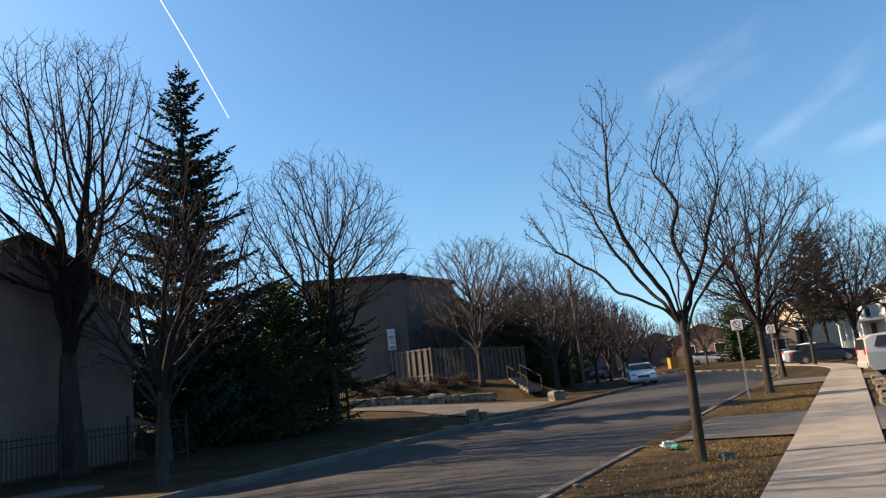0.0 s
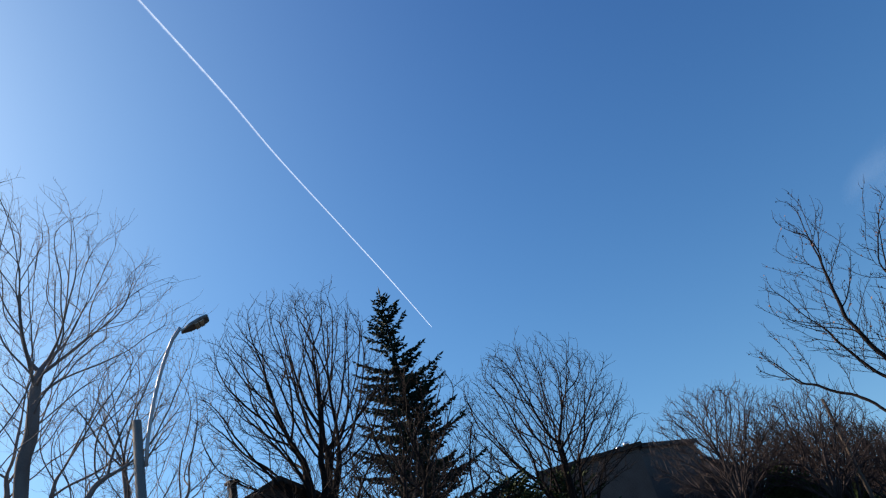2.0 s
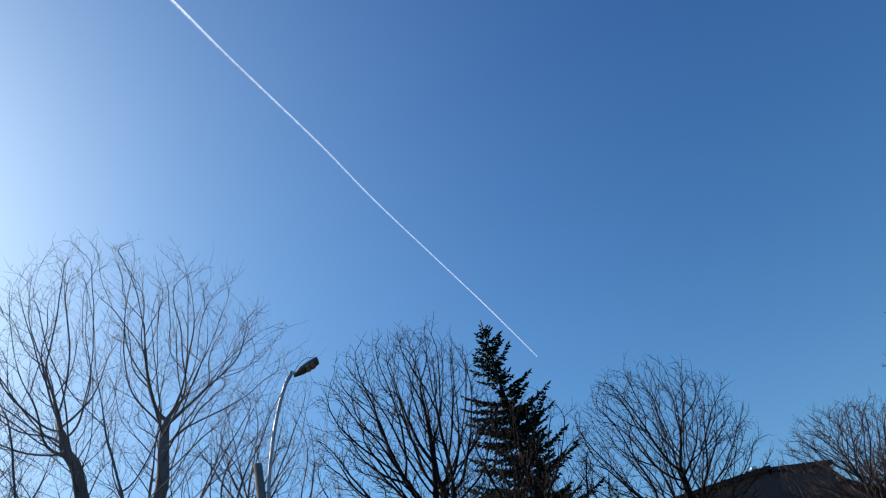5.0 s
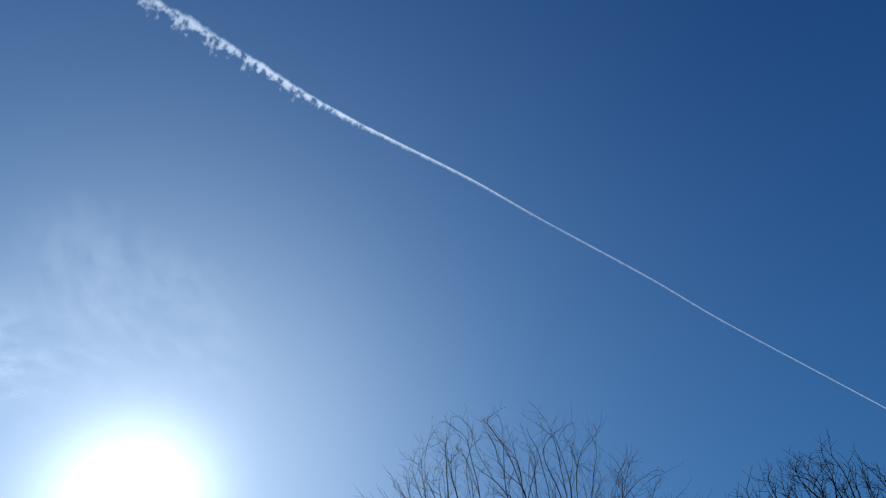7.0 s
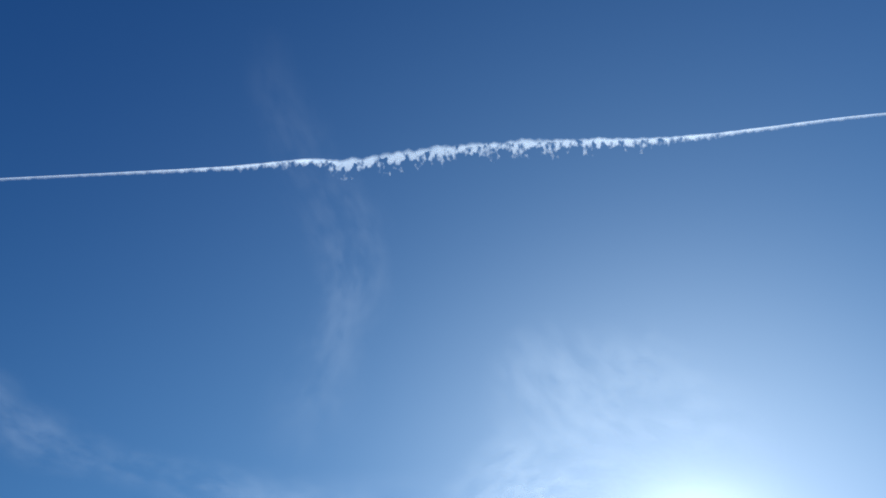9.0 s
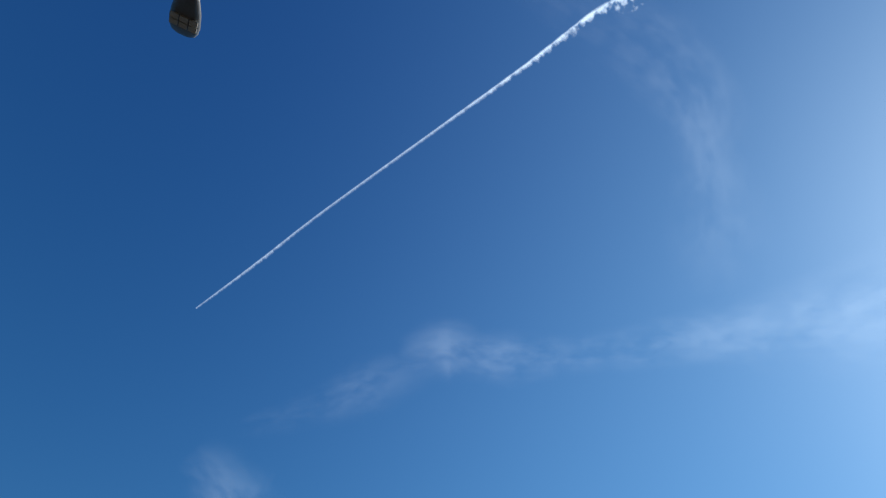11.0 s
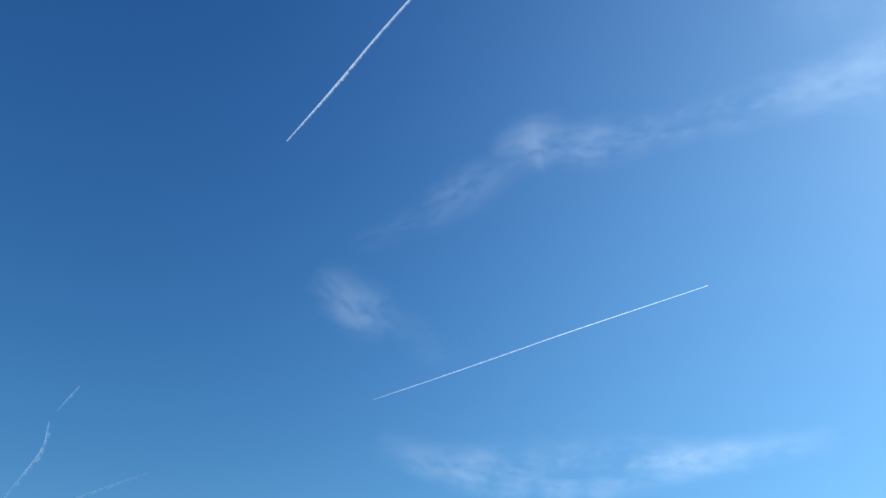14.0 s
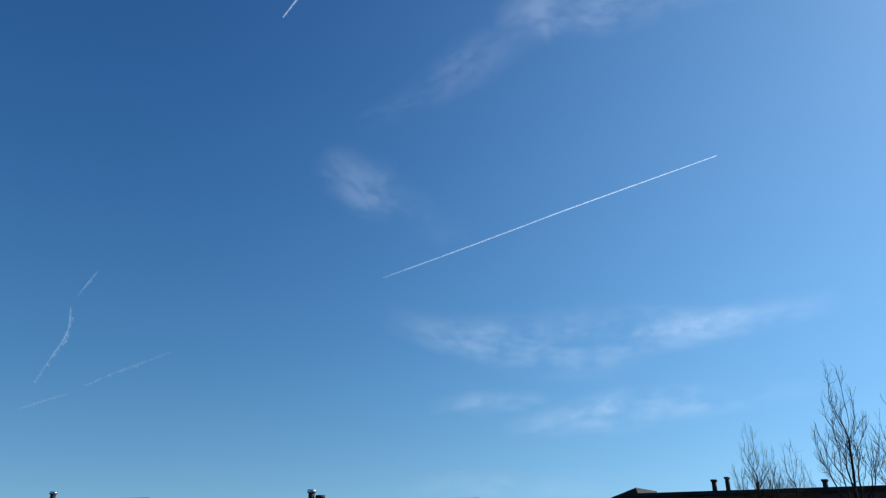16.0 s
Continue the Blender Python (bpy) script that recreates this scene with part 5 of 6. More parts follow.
# street-name blades near by, seen from below against the sun
post = Vector((-3.50, 1.46, 0.0))
name_sign = empty("street_name_sign", post)
v, f = [], []
tube([Vector((0, 0, -0.3)), Vector((0, 0, 3.42))], [0.03, 0.03], 12, v, f)
part("post", mesh_from("post", v, f, M["steel"], False), M["steel"], name_sign, "round steel post")
for az, z in ((72, 3.53), (150, 3.53)):
    a = math.pi / 2 - radians(az)
    bm = box(-0.40, 0.42, -0.012, 0.012, z - 0.1, z + 0.1, 0.003)
    bmesh.ops.transform(bm, verts=bm.verts, matrix=Matrix.Rotation(a, 4, "Z"))
    bl = part("blade", bm, M["sign_blue"], name_sign, "blue street-name blade with bars of lettering, paled for sun flare")
    for x0, x1 in ((-0.32, -0.2), (-0.16, -0.02), (0.04, 0.1), (0.13, 0.2), (0.23, 0.3)):
        for sgn_ in (-1, 1):
            bm = box(x0, x1, sgn_ * 0.0155 - 0.0015, sgn_ * 0.0155 + 0.0015, z - 0.045, z + 0.045)
            bmesh.ops.transform(bm, verts=bm.verts, matrix=Matrix.Rotation(a, 4, "Z"))
            part("bar", bm, M["sign_glare"], bl)
tagged(name_sign, "pair of crossed street-name blades on a steel post", "sign")

up = polar(9.6, 52)
pole = empty("utility_pole", up)
v, f = [], []
tube([Vector((0, 0, -0.3)), Vector((0, 0, 8.4))], [0.14, 0.1], 10, v, f)
part("pole", mesh_from("pole", v, f, M["wood_pole"], False), M["wood_pole"], pole)
part("bracket", box(-0.25, 0.25, -0.05, 0.05, 7.9, 7.98, 0.01), M["steel"], pole)
tagged(pole, "tall weathered wooden utility pole", "pole")


# ---------------------------------------------------------------- cars
def car(name, at, turn, paint, label, length=4.5, width=1.78, tall=1.46, van=False):
    """A parked car; its nose points along +x."""
    ob = empty(name, at, turn)
    L, W, H = length, width, tall
    if van:
        prof = [(-0.5, 0.3), (-0.5, 0.62), (-0.49, 0.9), (-0.44, 0.97), (-0.28, 1.0), (0.0, 0.99), (0.16, 0.94), (0.27, 0.66), (0.42, 0.56), (0.49, 0.45), (0.5, 0.28)]
    else:
        prof = [(-0.5, 0.32), (-0.495, 0.6), (-0.46, 0.68), (-0.36, 0.7), (-0.24, 0.94), (-0.08, 1.0), (0.06, 0.98), (0.24, 0.65), (0.42, 0.56), (0.485, 0.47), (0.5, 0.28)]
    belt = 0.66 if van else 0.63
    bm = bmesh.new()
    rings = []
    for sy in (-1, -0.86, 0.0, 0.86, 1):
        ring = []
        for x, z in prof:
            inset = 1.0 if z <= belt else 1.0 - 0.2 * (z - belt) / (1 - belt)
            zz = z - (0.02 if abs(sy) == 1 else 0)
            ring.append(bm.verts.new((x * L * (1 if abs(sy) < 0.9 else 0.985), sy * W / 2 * inset, zz * H)))
        ring.append(bm.verts.new((0.46 * L, sy * W / 2, 0.16 * H)))
        ring.append(bm.verts.new((-0.46 * L, sy * W / 2, 0.16 * H)))
        rings.append(ring)
    k = len(rings[0])
    for a, b in zip(rings, rings[1:]):
        for i in range(k):
            bm.faces.new((a[i], b[i], b[(i + 1) % k], a[(i + 1) % k]))
    bm.faces.new(rings[0])
    bm.faces.new(rings[-1][::-1])
    bmesh.ops.recalc_face_normals(bm, faces=bm.faces)
    me = bpy.data.meshes.new("body")
    bm.to_mesh(me)
    bm.free()
    me.materials.append(paint)
    part("body", me, paint, ob)
    # glass: a band round the cabin, a little proud
    top = [(x, z) for x, z in prof if z > belt]
    xs = [x for x, z in top]
    x0, x1 = min(xs), max(xs)
    for sy in (-1, 1):
        a0, a1 = x0 + 0.04, x1 - 0.03
        q = [(a0 + 0.02, 0.7), (a1 + 0.02, 0.7), (a1 - 0.1, 0.94), (a0 + 0.06, 0.94)]
        v = []
        for off in (0.004, -0.02):
            for x, z in q:
                ins = 1.0 - 0.2 * (z - belt) / (1 - belt)
                v.append((x * L, sy * (W / 2 * ins + off), z * H))
        f = [(0, 1, 2, 3), (7, 6, 5, 4)] + [(i, i + 4, (i + 1) % 4 + 4, (i + 1) % 4) for i in range(4)]
        part("side_window", mesh_from("side_window", v, f, M["glass"]), M["glass"], ob, "dark side glass")
        part("mirror", box(x1 * L - 0.35, x1 * L - 0.2, sy * (W / 2 + 0.08) - 0.08, sy * (W / 2 + 0.08) + 0.08, 0.66 * H, 0.76 * H, 0.02), paint, ob)

    def screen(pa, pb, nm):
        (xa, za), (xb, zb) = pa, pb
        v = []
        dx = 0.012 if xa > 0 else -0.012
        for off in (1, -1):
            for x, z, s in ((xa, za, 0.9), (xb, zb, 0.76)):
                for sy in (-1, 1):
                    v.append((x * L + dx * off, sy * W / 2 * s, z * H + 0.012 * off))
        f = [(0, 1, 3, 2), (4, 6, 7, 5), (0, 2, 6, 4), (1, 5, 7, 3), (0, 4, 5, 1), (2, 3, 7, 6)]
        part(nm, mesh_from(nm, v, f, M["glass"]), M["glass"], ob, "dark glass screen")

    if van:
        screen((0.255, 0.7), (0.17, 0.92), "windscreen")
        screen((-0.503, 0.64), (-0.494, 0.88), "rear_window")
    else:
        screen((0.225, 0.67), (0.08, 0.94), "windscreen")
        screen((-0.35, 0.72), (-0.25, 0.91), "rear_window")
    for sx in (-0.31, 0.31):
        for sy in (-1, 1):
            v, f = [], []
            y0 = sy * (W / 2 - 0.2)
            y1 = sy * (W / 2 + 0.012)
            c = Vector((sx * L, 0, 0.32))
            tube([c + Vector((0, y0, 0)), c + Vector((0, y1 - sy * 0.03, 0)), c + Vector((0, y1, 0))], [0.32, 0.32, 0.29], 20, v, f)
            wh = part("wheel", mesh_from("wheel", v, f, M["tyre"]), M["tyre"], ob, "black tyre")
            v, f = [], []
            tube([c + Vector((0, y1 - sy * 0.02, 0)), c + Vector((0, y1 + sy * 0.008, 0))], [0.2, 0.17], 16, v, f)
            part("rim", mesh_from("rim", v, f, M["steel"]), M["steel"], wh, "grey alloy rim")
    for sy in (-1, 1):
        part("headlight", box(0.452 * L, 0.492 * L, sy * W * 0.36 - 0.17, sy * W * 0.36 + 0.17, 0.45 * H, 0.53 * H, 0.02), M["clear_lens"], ob, "clear headlight")
        part("tail_light", box(-0.503 * L, -0.47 * L, sy * W * 0.4 - 0.12, sy * W * 0.4 + 0.12, 0.52 * H, 0.66 * H, 0.02), M["red_lens"], ob, "red tail light")
    part("grille", box(0.49 * L, 0.506 * L, -0.4, 0.4, 0.33 * H, 0.44 * H, 0.01), M["sign_black"], ob, "black grille")
    part("bumper", box(-0.51 * L, -0.48 * L, -W * 0.46, W * 0.46, 0.22 * H, 0.36 * H, 0.02), paint, ob)
    part("plate", box(0.507 * L, 0.511 * L, -0.15, 0.15, 0.27 * H, 0.33 * H), M["sign_white"], ob, "blank pale plate")
    return tagged(ob, label, "car")


def heading(az):
    return math.pi / 2 - radians(az)


def on_road(az, d):
    return Vector((d * math.sin(radians(az)), d * math.cos(radians(az)), -0.1))


car("white_car", on_road(13.8, 55.5), heading(189), M["paint_white"], "white compact hatchback on the road facing this way", 4.3, 1.78, 1.5)
car("white_suv", polar(18.7, 96), heading(102), M["paint_white"], "white hatchback parked in a far driveway", 4.6, 1.8, 1.6)
car("dark_car", polar(26.3, 61), heading(108), M["paint_blue"], "dark blue hatchback parked across a driveway", 4.6, 1.8, 1.5)
car("white_car", polar(25.6, 66), heading(110), M["paint_white"], "white car parked behind a dark one", 4.5, 1.8, 1.55)
car("minivan", on_ground(19.0, 30.0), heading(108), M["paint_silver"], "silver minivan parked in a driveway, tail to the pavement", 4.9, 1.95, 1.72, van=True)
car("dark_car", on_road(10.9, 88), heading(205), M["paint_blue"], "dark car parked at the kerb far off", 4.4, 1.78, 1.45)

yb = empty("yellow_box", polar(16.2, 96), 0.2)
part("panel", box(-0.5, 0.5, -0.4, 0.4, 0, 1.25, 0.03), M["yellow"], yb)
part("lid", box(-0.54, 0.54, -0.44, 0.44, 1.252, 1.34, 0.02), M["yellow"], yb)
tagged(yb, "yellow painted box standing by the far road", "box")

# garden bed beside the pavement, edged with stones
bed_v, bed_f = [], []
for i in range(13):
    for j in range(9):
        u, v = 21.2 + i * 0.9, 0.75 + j * 0.5
        e = min(i, 12 - i, 3) / 3 * min(j, 8 - j, 2) / 2
        p = S(u, v)
        bed_v.append(Vector((p.x, p.y, height(u, v) - 0.03 + 0.32 * e + 0.06 * noise.noise(Vector((u * 1.7, v * 1.7, 0))))))
for i in range(12):
    for j in range(8):
        bed_f.append((i * 9 + j, (i + 1) * 9 + j, (i + 1) * 9 + j + 1, i * 9 + j + 1))
bed = new("garden_bed", mesh_from("garden_bed", bed_v, bed_f, M["mulch"], False))
tagged(bed, "raised bed of brown mulch beside the pavement", "garden bed")
r = random.Random(91)
for k in range(11):
    p = S(21.0 + k * 0.98, 0.62 + r.uniform(-0.06, 0.06))
    boulder("edging_stone", on_ground(p.x, p.y), r.uniform(0.5, 0.85), r.uniform(0.28, 0.4), r.uniform(0.2, 0.32), r.uniform(0, 40), ROW + r.uniform(-0.2, 0.2), "rough edging stone along the garden bed", "edging stones")

# a grassy mound beyond the driveway, dug away on its near side
mv, mf = [], []
for i in range(15):
    for j in range(9):
        u, v = 39.5 + i * 0.7, 0.5 + j * 0.55 + bend(39.5 + i * 0.7)
        e = smooth(i / 2.0) * smooth((14 - i) / 4) * smooth(j / 1.5) * smooth((8 - j) / 3)
        p = S(u, v)
        mv.append(Vector((p.x, p.y, height(u, v) - 0.05 + 0.75 * e + 0.08 * noise.noise(Vector((u * 1.3, v * 1.3, 5))) * e)))
for i in range(14):
    for j in range(8):
        mf.append((i * 9 + j, (i + 1) * 9 + j, (i + 1) * 9 + j + 1, i * 9 + j + 1))
mound = new("grass_mound", mesh_from("grass_mound", mv, mf, M["grass"], False))
tagged(mound, "low mound of dry brown grass beside the pavement", "mound")

# low bare bushes on the bank above the stones
r = random.Random(83)
bush_shape = grow(85, 0.12, 0.05, fan(r, 7, 0.8, 0.25, 0.6, 0.12), 4, 0.012, 0.2, 0.04, (6, 5, 3), (0.5, 0.5, 0.5))
bush = tree("bush", on_ground(-4.6, 45.9), bush_shape, M["bark"], M["twig_red"], "low leafless brown bush on the bank", "bushes on the bank", category="bush")
for k in range(9):
    copy_thing(bush, Matrix.Translation(on_ground(-6.4 + k * 0.85 + r.uniform(-0.2, 0.2), 45.6 + r.uniform(0, 1.4))) @ Matrix.Rotation(k * 1.3, 4, "Z") @ Matrix.Scale(r.uniform(0.5, 0.95), 4))

# litter on the verge
bag_at = on_ground(3.8, 14.05, 0.0)
bm = bmesh.new()
bmesh.ops.create_icosphere(bm, subdivisions=3, radius=0.12)
for v in bm.verts:
    k = 1 + 0.75 * noise.noise(v.co * 11) + 0.55 * noise.noise(v.co * 27)
    v.co = Vector((v.co.x * k * 1.1, v.co.y * k, max(-0.03, v.co.z * k * 0.75) + 0.06))
bag = part("plastic_bag", bm, M["bag_white"], None)
bag.location = bag_at
tagged(bag, "crumpled white plastic bag on the grass", "litter")
bm = bmesh.new()
bmesh.ops.create_icosphere(bm, subdivisions=3, radius=0.075)
for v in bm.verts:
    k = 1 + 0.7 * noise.noise(v.co * 14 + Vector((4, 0, 0))) + 0.5 * noise.noise(v.co * 33)
    v.co = Vector((v.co.x * k * 1.2, v.co.y * k, max(-0.03, v.co.z * k * 0.6) + 0.05))
bag = part("plastic_bag", bm, M["bag_green"], None)
bag.location = on_ground(3.86, 13.92, 0.0)
tagged(bag, "crumpled green plastic wrapper on the grass", "litter")
boulder("small_stone", on_ground(4.15, 12.15), 0.24, 0.14, 0.12, 2.2, 0.4, "small pale stone by the tree foot")
boulder("small_stone", on_ground(1.55, 10.95), 0.12, 0.1, 0.07, 4.2, 0.4, "small pale stone near the kerb")


# ---------------------------------------------------------------- sky: vapour trails and cirrus
def ribbon(name, line, material, label, category, fine=8, sag=0.0):
    """A strip of vapour. line: places with the half-width and the density at each."""
    pts = []
    for k in range(len(line) - 1):
        for i in range(fine):
            t = i / fine
            p0 = line[max(k - 1, 0)]
            p1, p2 = line[k], line[k + 1]
            p3 = line[min(k + 2, len(line) - 1)]
            c = 0.5 * (2 * p1[0] + (p2[0] - p0[0]) * t + (2 * p0[0] - 5 * p1[0] + 4 * p2[0] - p3[0]) * t * t + (3 * p1[0] - p0[0] - 3 * p2[0] + p3[0]) * t ** 3)
            pts.append((c, p1[1] + (p2[1] - p1[1]) * t, p1[2] + (p2[2] - p1[2]) * t))
    pts.append(line[-1])
    verts, faces, ac, de, al, cu = [], [], [], [], [], []
    m = 9
    run = line[0][0].length
    eye = Vector((0, 0, EYE))
    for i, (p, w, d) in enumerate(pts):
        a, b = pts[max(0, i - 1)][0], pts[min(len(pts) - 1, i + 1)][0]
        out = (p - eye).normalized()
        side = (b - a).cross(out).normalized()
        run += (p - pts[max(0, i - 1)][0]).length
        for j in range(m):
            s = 2 * j / (m - 1) - 1
            verts.append(p + side * (w * s) - out * (w * 0.35 * (1 - s * s)))
            ac.append(s)
            de.append(d)
            al.append((run, w * s, line[0][1]))
            cu.append(min(1.0, max(0.16, (w - 7) / 18)))
    for i in range(len(pts) - 1):
        for j in range(m - 1):
            faces.append((i * m + j, i * m + j + 1, (i + 1) * m + j + 1, (i + 1) * m + j))
    me = mesh_from(name, verts, faces, material, False)
    for key, vals in (("across", ac), ("dens", de), ("curd", cu)):
        at = me.attributes.new(key, "FLOAT", "POINT")
        at.data.foreach_set("value", vals)
    at = me.attributes.new("place", "FLOAT_VECTOR", "POINT")
    at.data.foreach_set("vector", [c for q in al for c in q])
    ob = new(name, me)
    return tagged(ob, label, category, kind="stuff")


def dome(az, el, d=3600):
    return Vector((d * math.sin(radians(az)) * math.cos(radians(el)), d * math.cos(radians(az)) * math.cos(radians(el)), EYE + d * math.sin(radians(el))))


# the long trail: heights north of the eye, heights east, half-width, density
TRAIL = [(Vector((x * 1500, y * 1500, 1500 + EYE)), w, d) for y, x, w, d in (
    (2.48, -0.712, 4, 0.75), (1.98, -0.661, 5.5, 0.66), (1.62, -0.6285, 6, 0.46), (1.23, -0.594, 7, 0.38), (0.98, -0.5645, 8, 0.36), (0.7, -0.539, 8, 0.34), (0.53, -0.521, 10, 0.6),
    (0.37, -0.5125, 12, 0.8), (0.29, -0.509, 16, 0.85), (0.205, -0.501, 22, 0.82), (0.09, -0.484, 30, 0.7), (-0.02, -0.469, 33, 0.64), (-0.14, -0.4605, 36, 0.6), (-0.235, -0.457, 36, 0.6),
    (-0.295, -0.4365, 18, 0.88), (-0.42, -0.4225, 14, 0.72), (-0.6, -0.3965, 10, 0.44), (-0.9, -0.3555, 10, 0.38), (-1.1, -0.335, 12, 0.44), (-1.32, -0.307, 7, 0.3))]
ribbon("contrail", TRAIL, M["trail"], "long white vapour trail across the blue sky, curdled in its older part", "contrail", 24)
ribbon("contrail", [(dome(-157.2, 17.5), 8, 0.2), (dome(-154.5, 18.5), 10, 0.5), (dome(-150.9, 19.75), 9, 0.6), (dome(-146, 21.35), 9, 0.65), (dome(-141.4, 22.7), 8, 0.75), (dome(-129.6, 25.3), 6, 0.85)], M["trail"], "thin sharp white vapour trail", "contrail", 16)
ribbon("contrail", [(dome(-178.6, 16.2), 13, 0.3), (dome(-179.2, 15.1), 14, 0.4), (dome(-179.7, 14.2), 8, 0.05)], M["trail"], "short faint scrap of vapour trail", "contrail", 10)
ribbon("contrail", [(dome(-179.9, 13.6), 13, 0.3), (dome(-179.8, 11.8), 19, 0.5), (dome(179.4, 9.8), 18, 0.5), (dome(178.7, 8.2), 15, 0.3)], M["trail"], "short ragged scrap of vapour trail", "contrail", 12)
ribbon("contrail", [(dome(-172.8, 11.0), 12, 0.2), (dome(-176.2, 9.3), 17, 0.48), (dome(-178.3, 8.2), 13, 0.3)], M["trail"], "short ragged scrap of vapour trail", "contrail", 12)
ribbon("contrail", [(dome(-179.2, 7.6), 12, 0.2), (dome(179.1, 6.9), 13, 0.35), (dome(178.0, 6.4), 10, 0.1)], M["trail"], "short faint scrap of vapour trail", "contrail", 10)
DEG = 3600 * math.pi / 180


def cirrus(label, *nodes):
    ribbon("cirrus_cloud", [(dome(az, el), w * 1.9 * DEG, d * 0.46) for az, el, w, d in nodes], M["cirrus"], label, "cloud", 10)


cirrus("long pale streak of cirrus with a curled end", (-147.5, 36.4, 0.9, 0.0), (-142.8, 37.5, 1.7, 0.34), (-139.8, 37.2, 1.3, 0.24), (-136.6, 37.0, 1.4, 0.3), (-130.0, 37.2, 0.9, 0.24), (-119.4, 37.4, 1.3, 0.24), (-110.0, 36.6, 2.2, 0.24), (-100.0, 35.8, 3.0, 0.26), (-94.0, 35.5, 3.0, 0.0))
cirrus("faint wisp of cirrus", (-143.5, 36.5, 0.8, 0.0), (-149.5, 34.0, 1.5, 0.2), (-154.0, 31.6, 1.0, 0.12), (-158.7, 29.6, 0.6, 0.12), (-160.5, 28.8, 0.3, 0.0))
cirrus("small pale curl of cirrus", (-163.0, 27.0, 0.9, 0.0), (-160.8, 25.8, 1.5, 0.28), (-157.5, 24.2, 1.7, 0.42), (-155.2, 23.6, 1.0, 0.1), (-151.9, 21.6, 1.2, 0.12), (-149.5, 21.0, 0.6, 0.0))
cirrus("low streak of white cirrus", (-157.0, 14.6, 0.8, 0.0), (-152.0, 13.3, 1.1, 0.4), (-148.6, 12.8, 1.4, 0.5), (-144.0, 12.3, 1.9, 0.42), (-140.0, 12.4, 1.9, 0.5), (-136.2, 13.0, 1.3, 0.6), (-130.0, 13.2, 0.9, 0.5), (-122.5, 14.0, 0.6, 0.0))
cirrus("low streak of white cirrus", (-153.5, 7.6, 0.4, 0.0), (-149.5, 8.0, 0.7, 0.5), (-146.5, 8.1, 0.6, 0.4), (-142.5, 8.0, 0.4, 0.0))
cirrus("low streak of white cirrus", (-148.0, 5.8, 0.5, 0.0), (-142.5, 6.7, 0.9, 0.55), (-138.0, 7.4, 1.2, 0.6), (-133.0, 7.8, 0.9, 0.5), (-125.0, 8.2, 0.5, 0.0))
cirrus("low streak of white cirrus", (-156.0, 1.5, 0.5, 0.0), (-150.0, 2.2, 0.9, 0.35), (-144.0, 2.0, 0.8, 0.3), (-138.0, 2.4, 0.5, 0.0))
cirrus("thin curved veil of cirrus high up", (-142.0, 70.0, 1.0, 0.0), (-133.0, 66.0, 1.6, 0.06), (-122.7, 62.1, 2.0, 0.1), (-115.8, 58.5, 2.2, 0.17), (-112.6, 54.4, 2.0, 0.19), (-113.4, 49.9, 1.7, 0.16), (-114.6, 45.0, 2.4, 0.12), (-116.5, 40.0, 2.5, 0.0))
cirrus("bright veil of cirrus close to the sun", (-93.0, 51.0, 1.5, 0.0), (-89.0, 46.5, 4.0, 0.3), (-84.0, 42.5, 5.5, 0.4), (-77.0, 39.0, 5.0, 0.32), (-70.0, 36.8, 3.0, 0.0))
cirrus("bright ragged bank of cirrus close to the sun", (-103.0, 33.5, 1.5, 0.0), (-98.0, 36.0, 2.6, 0.65), (-92.5, 38.0, 3.6, 0.85), (-87.6, 38.5, 3.2, 0.65), (-83.0, 37.5, 1.5, 0.0))
cirrus("faint streak of cirrus", (17.0, 18.4, 0.5, 0.0), (19.4, 19.2, 1.1, 0.26), (23.7, 20.4, 1.3, 0.17), (29.0, 22.8, 1.0, 0.0))
cirrus("faint streak of cirrus", (23.8, 13.0, 0.3, 0.0), (25.4, 13.9, 0.6, 0.24), (29.8, 16.0, 0.9, 0.17), (35.5, 19.5, 1.2, 0.12), (39.0, 21.0, 0.6, 0.0))
cirrus("faint streak of cirrus", (28.5, 12.3, 0.4, 0.0), (30.6, 12.6, 0.7, 0.22), (33.5, 13.1, 0.7, 0.26), (39.0, 14.0, 0.6, 0.0))

# ---------------------------------------------------------------- grass blades and leaf litter on the near verge
r = random.Random(17)
bv, bf = [], []
for k in range(60000):
    u = r.uniform(4.0, 33.0)
    v = r.uniform(KE + 0.18, -1.3) if r.random() < 0.8 else r.uniform(0.35, 3.2)
    if 15.3 < u < 20.4 or 33.4 < u:
        continue
    if noise.noise(Vector((u * 0.8, v * 0.8, 3))) < (0.25 - 0.45 * smooth((v - KE) / 2.2) if v < 0 else -0.2) and r.random() < 0.85:
        continue
    h = r.uniform(0.015, 0.055)
    p = S(u, v, height(u, v) - 0.02)
    a = r.uniform(0, 6.283)
    lean = Vector((math.cos(a), math.sin(a), 0)) * h * r.uniform(0.4, 1.3)
    w = Vector((-math.sin(a), math.cos(a), 0)) * 0.005
    b = len(bv)
    bv += [p - w, p + w, p + lean + Vector((0, 0, h))]
    bf.append((b, b + 1, b + 2))
lv, lf = [], []
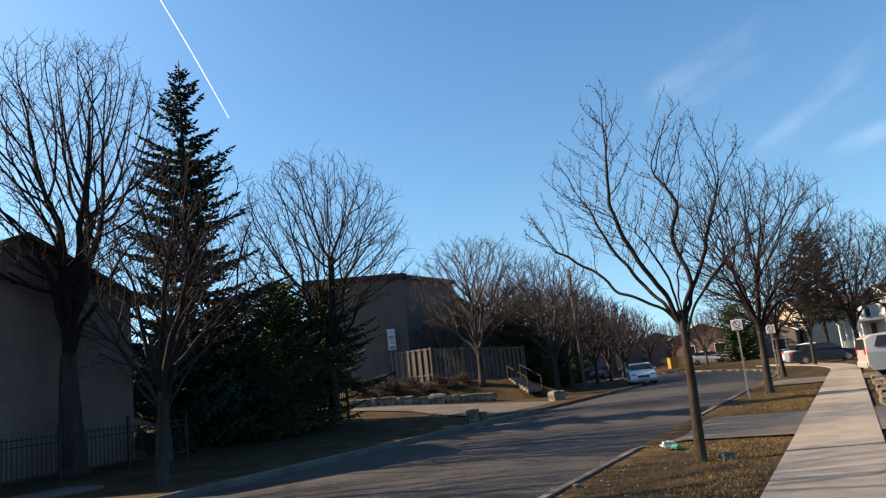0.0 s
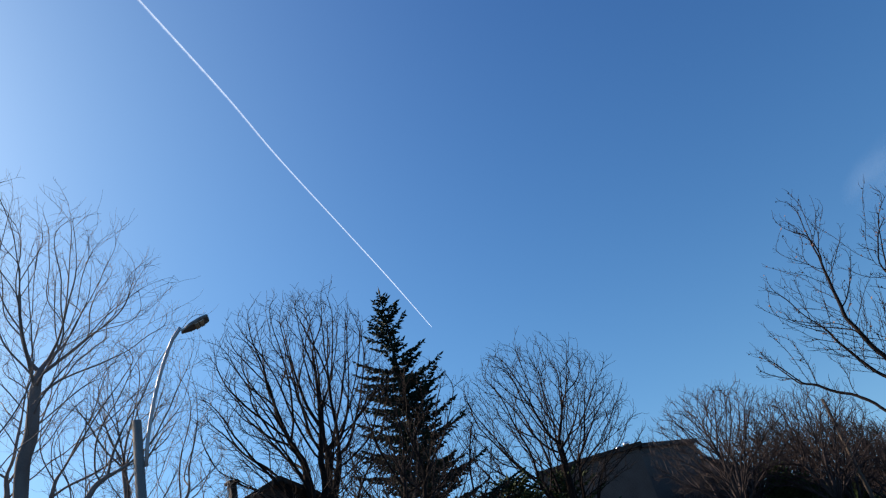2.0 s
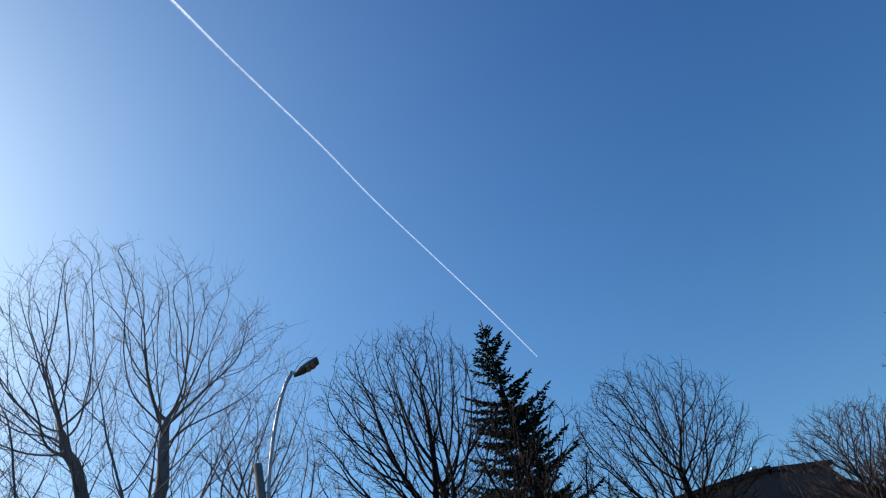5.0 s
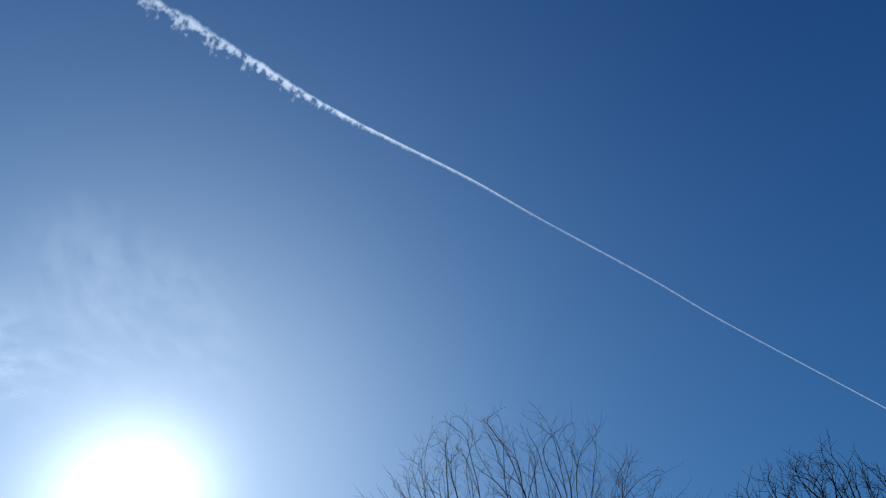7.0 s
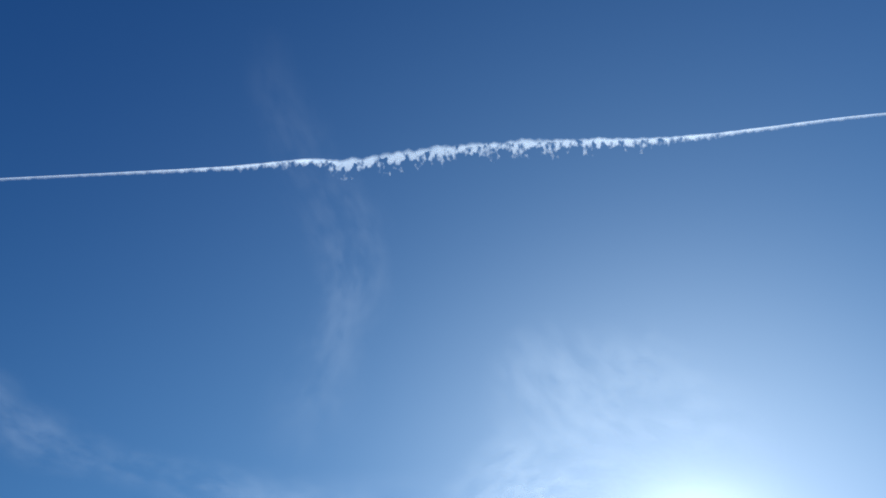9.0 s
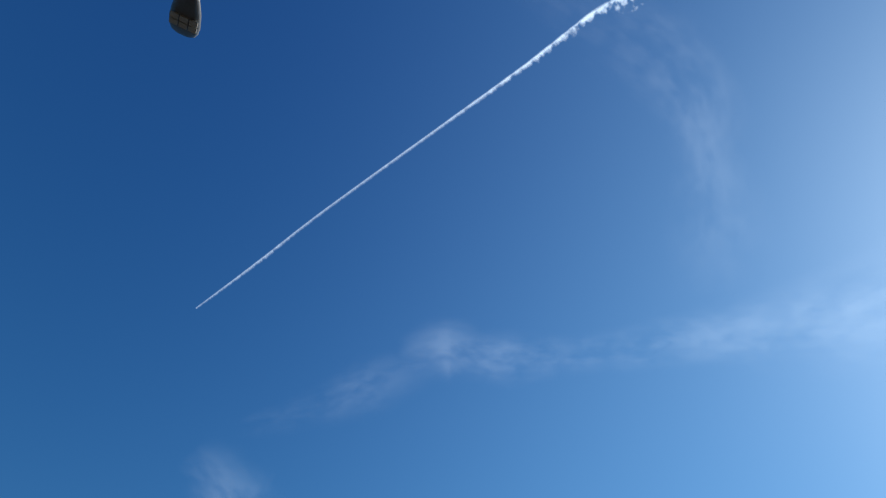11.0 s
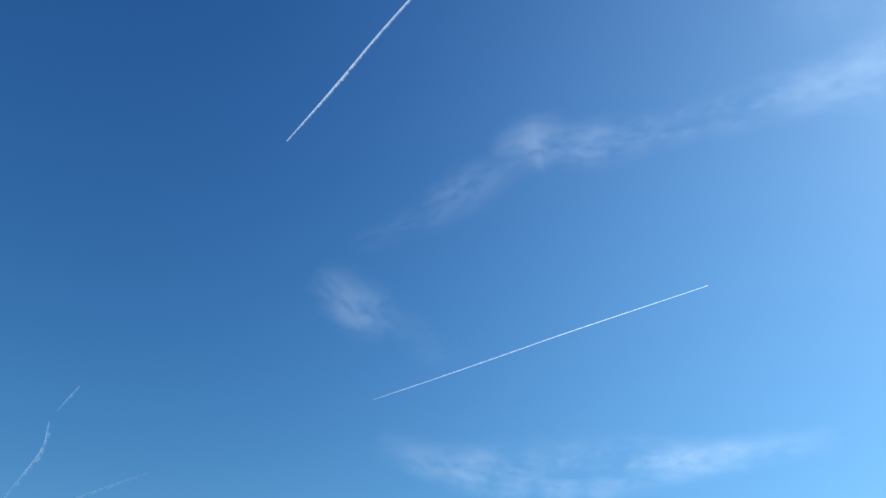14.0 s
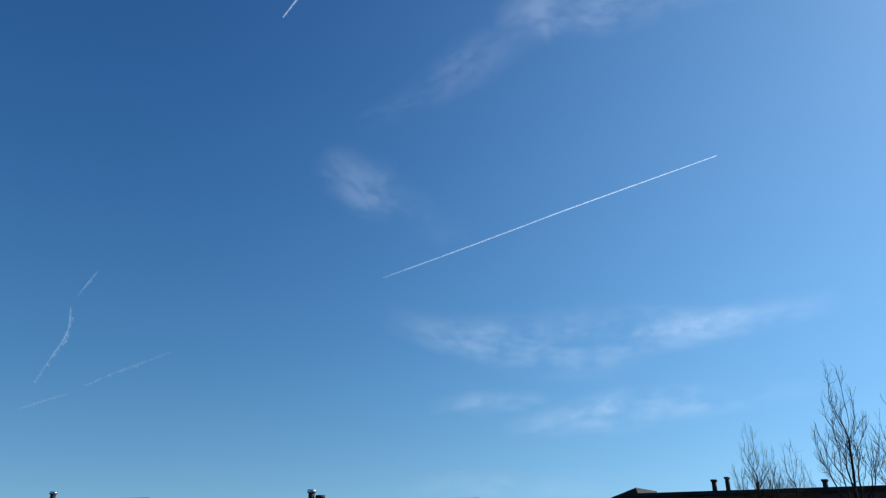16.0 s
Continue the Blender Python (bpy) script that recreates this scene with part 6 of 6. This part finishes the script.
for k in range(900):
    u, v = r.uniform(5.0, 30.0), (r.uniform(KE - 0.5, -1.3) if r.random() < 0.75 else r.uniform(0.3, 3.0))
    if 15.3 < u < 20.4:
        continue
    p = S(u, v, (height(u, v) if v > KE + 0.1 else -0.12) + r.uniform(0.004, 0.02))
    a, q = r.uniform(0, 6.283), r.uniform(0.018, 0.045)
    d, o = Vector((math.cos(a), math.sin(a), r.uniform(-0.2, 0.4))) * q, Vector((-math.sin(a), math.cos(a), r.uniform(-0.3, 0.3))) * q * 0.6
    b = len(lv)
    lv += [p - d, p + o, p + d, p - o]
    lf.append((b, b + 1, b + 2, b + 3))
lt = new("leaf_litter", mesh_from("leaf_litter", lv, lf, M["leaf"]))
tagged(lt, "scattered dry brown leaves on the verge", "leaves", kind="stuff")
gr = new("dry_grass", mesh_from("dry_grass", bv, bf, M["blade"]))
tagged(gr, "short dry straw-coloured grass blades on the verge", "grass", kind="stuff")

# ---------------------------------------------------------------- pavement slabs
pavement = empty("pavement", S(0, -0.5, 0))
tagged(pavement, "pale concrete pavement of separate slabs", "pavement", kind="structure")
slab_bm = box(-0.74, 0.74, -0.7, 0.7, -0.1, 0.0, 0.012)
slab_me = bpy.data.meshes.new("slab")
slab_bm.to_mesh(slab_me)
slab_bm.free()
slab_me.materials.append(M["concrete"])
slab_rng = random.Random(5)
inv = pavement.matrix_world.inverted()
for k in range(-4, 46):
    u = k * 1.5 + 0.75
    sl = new("slab", slab_me)
    sl.parent = pavement
    p = S(u, -0.5 + bend(u), 0.035 + slab_rng.uniform(-0.005, 0.005))
    sl.matrix_local = inv @ (Matrix.Translation(p) @ Matrix.Rotation(math.pi / 2 - radians(28) + math.atan2(bend(u - 0.5) - bend(u + 0.5), 1), 4, "Z") @ Matrix.Rotation(slab_rng.uniform(-0.004, 0.004), 4, "X"))

# the path's shade is in its colour: driveway tone, darker than pale concrete
shaded_path_me = slab_me.copy()
shaded_path_me.materials.clear()
shaded_path_me.materials.append(M["drive"])
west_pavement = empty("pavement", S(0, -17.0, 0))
tagged(west_pavement, "concrete path slabs along the road, coloured dark for the shade", "pavement", kind="structure")
inv = west_pavement.matrix_world.inverted()
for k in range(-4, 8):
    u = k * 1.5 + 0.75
    sl = new("slab", shaded_path_me)
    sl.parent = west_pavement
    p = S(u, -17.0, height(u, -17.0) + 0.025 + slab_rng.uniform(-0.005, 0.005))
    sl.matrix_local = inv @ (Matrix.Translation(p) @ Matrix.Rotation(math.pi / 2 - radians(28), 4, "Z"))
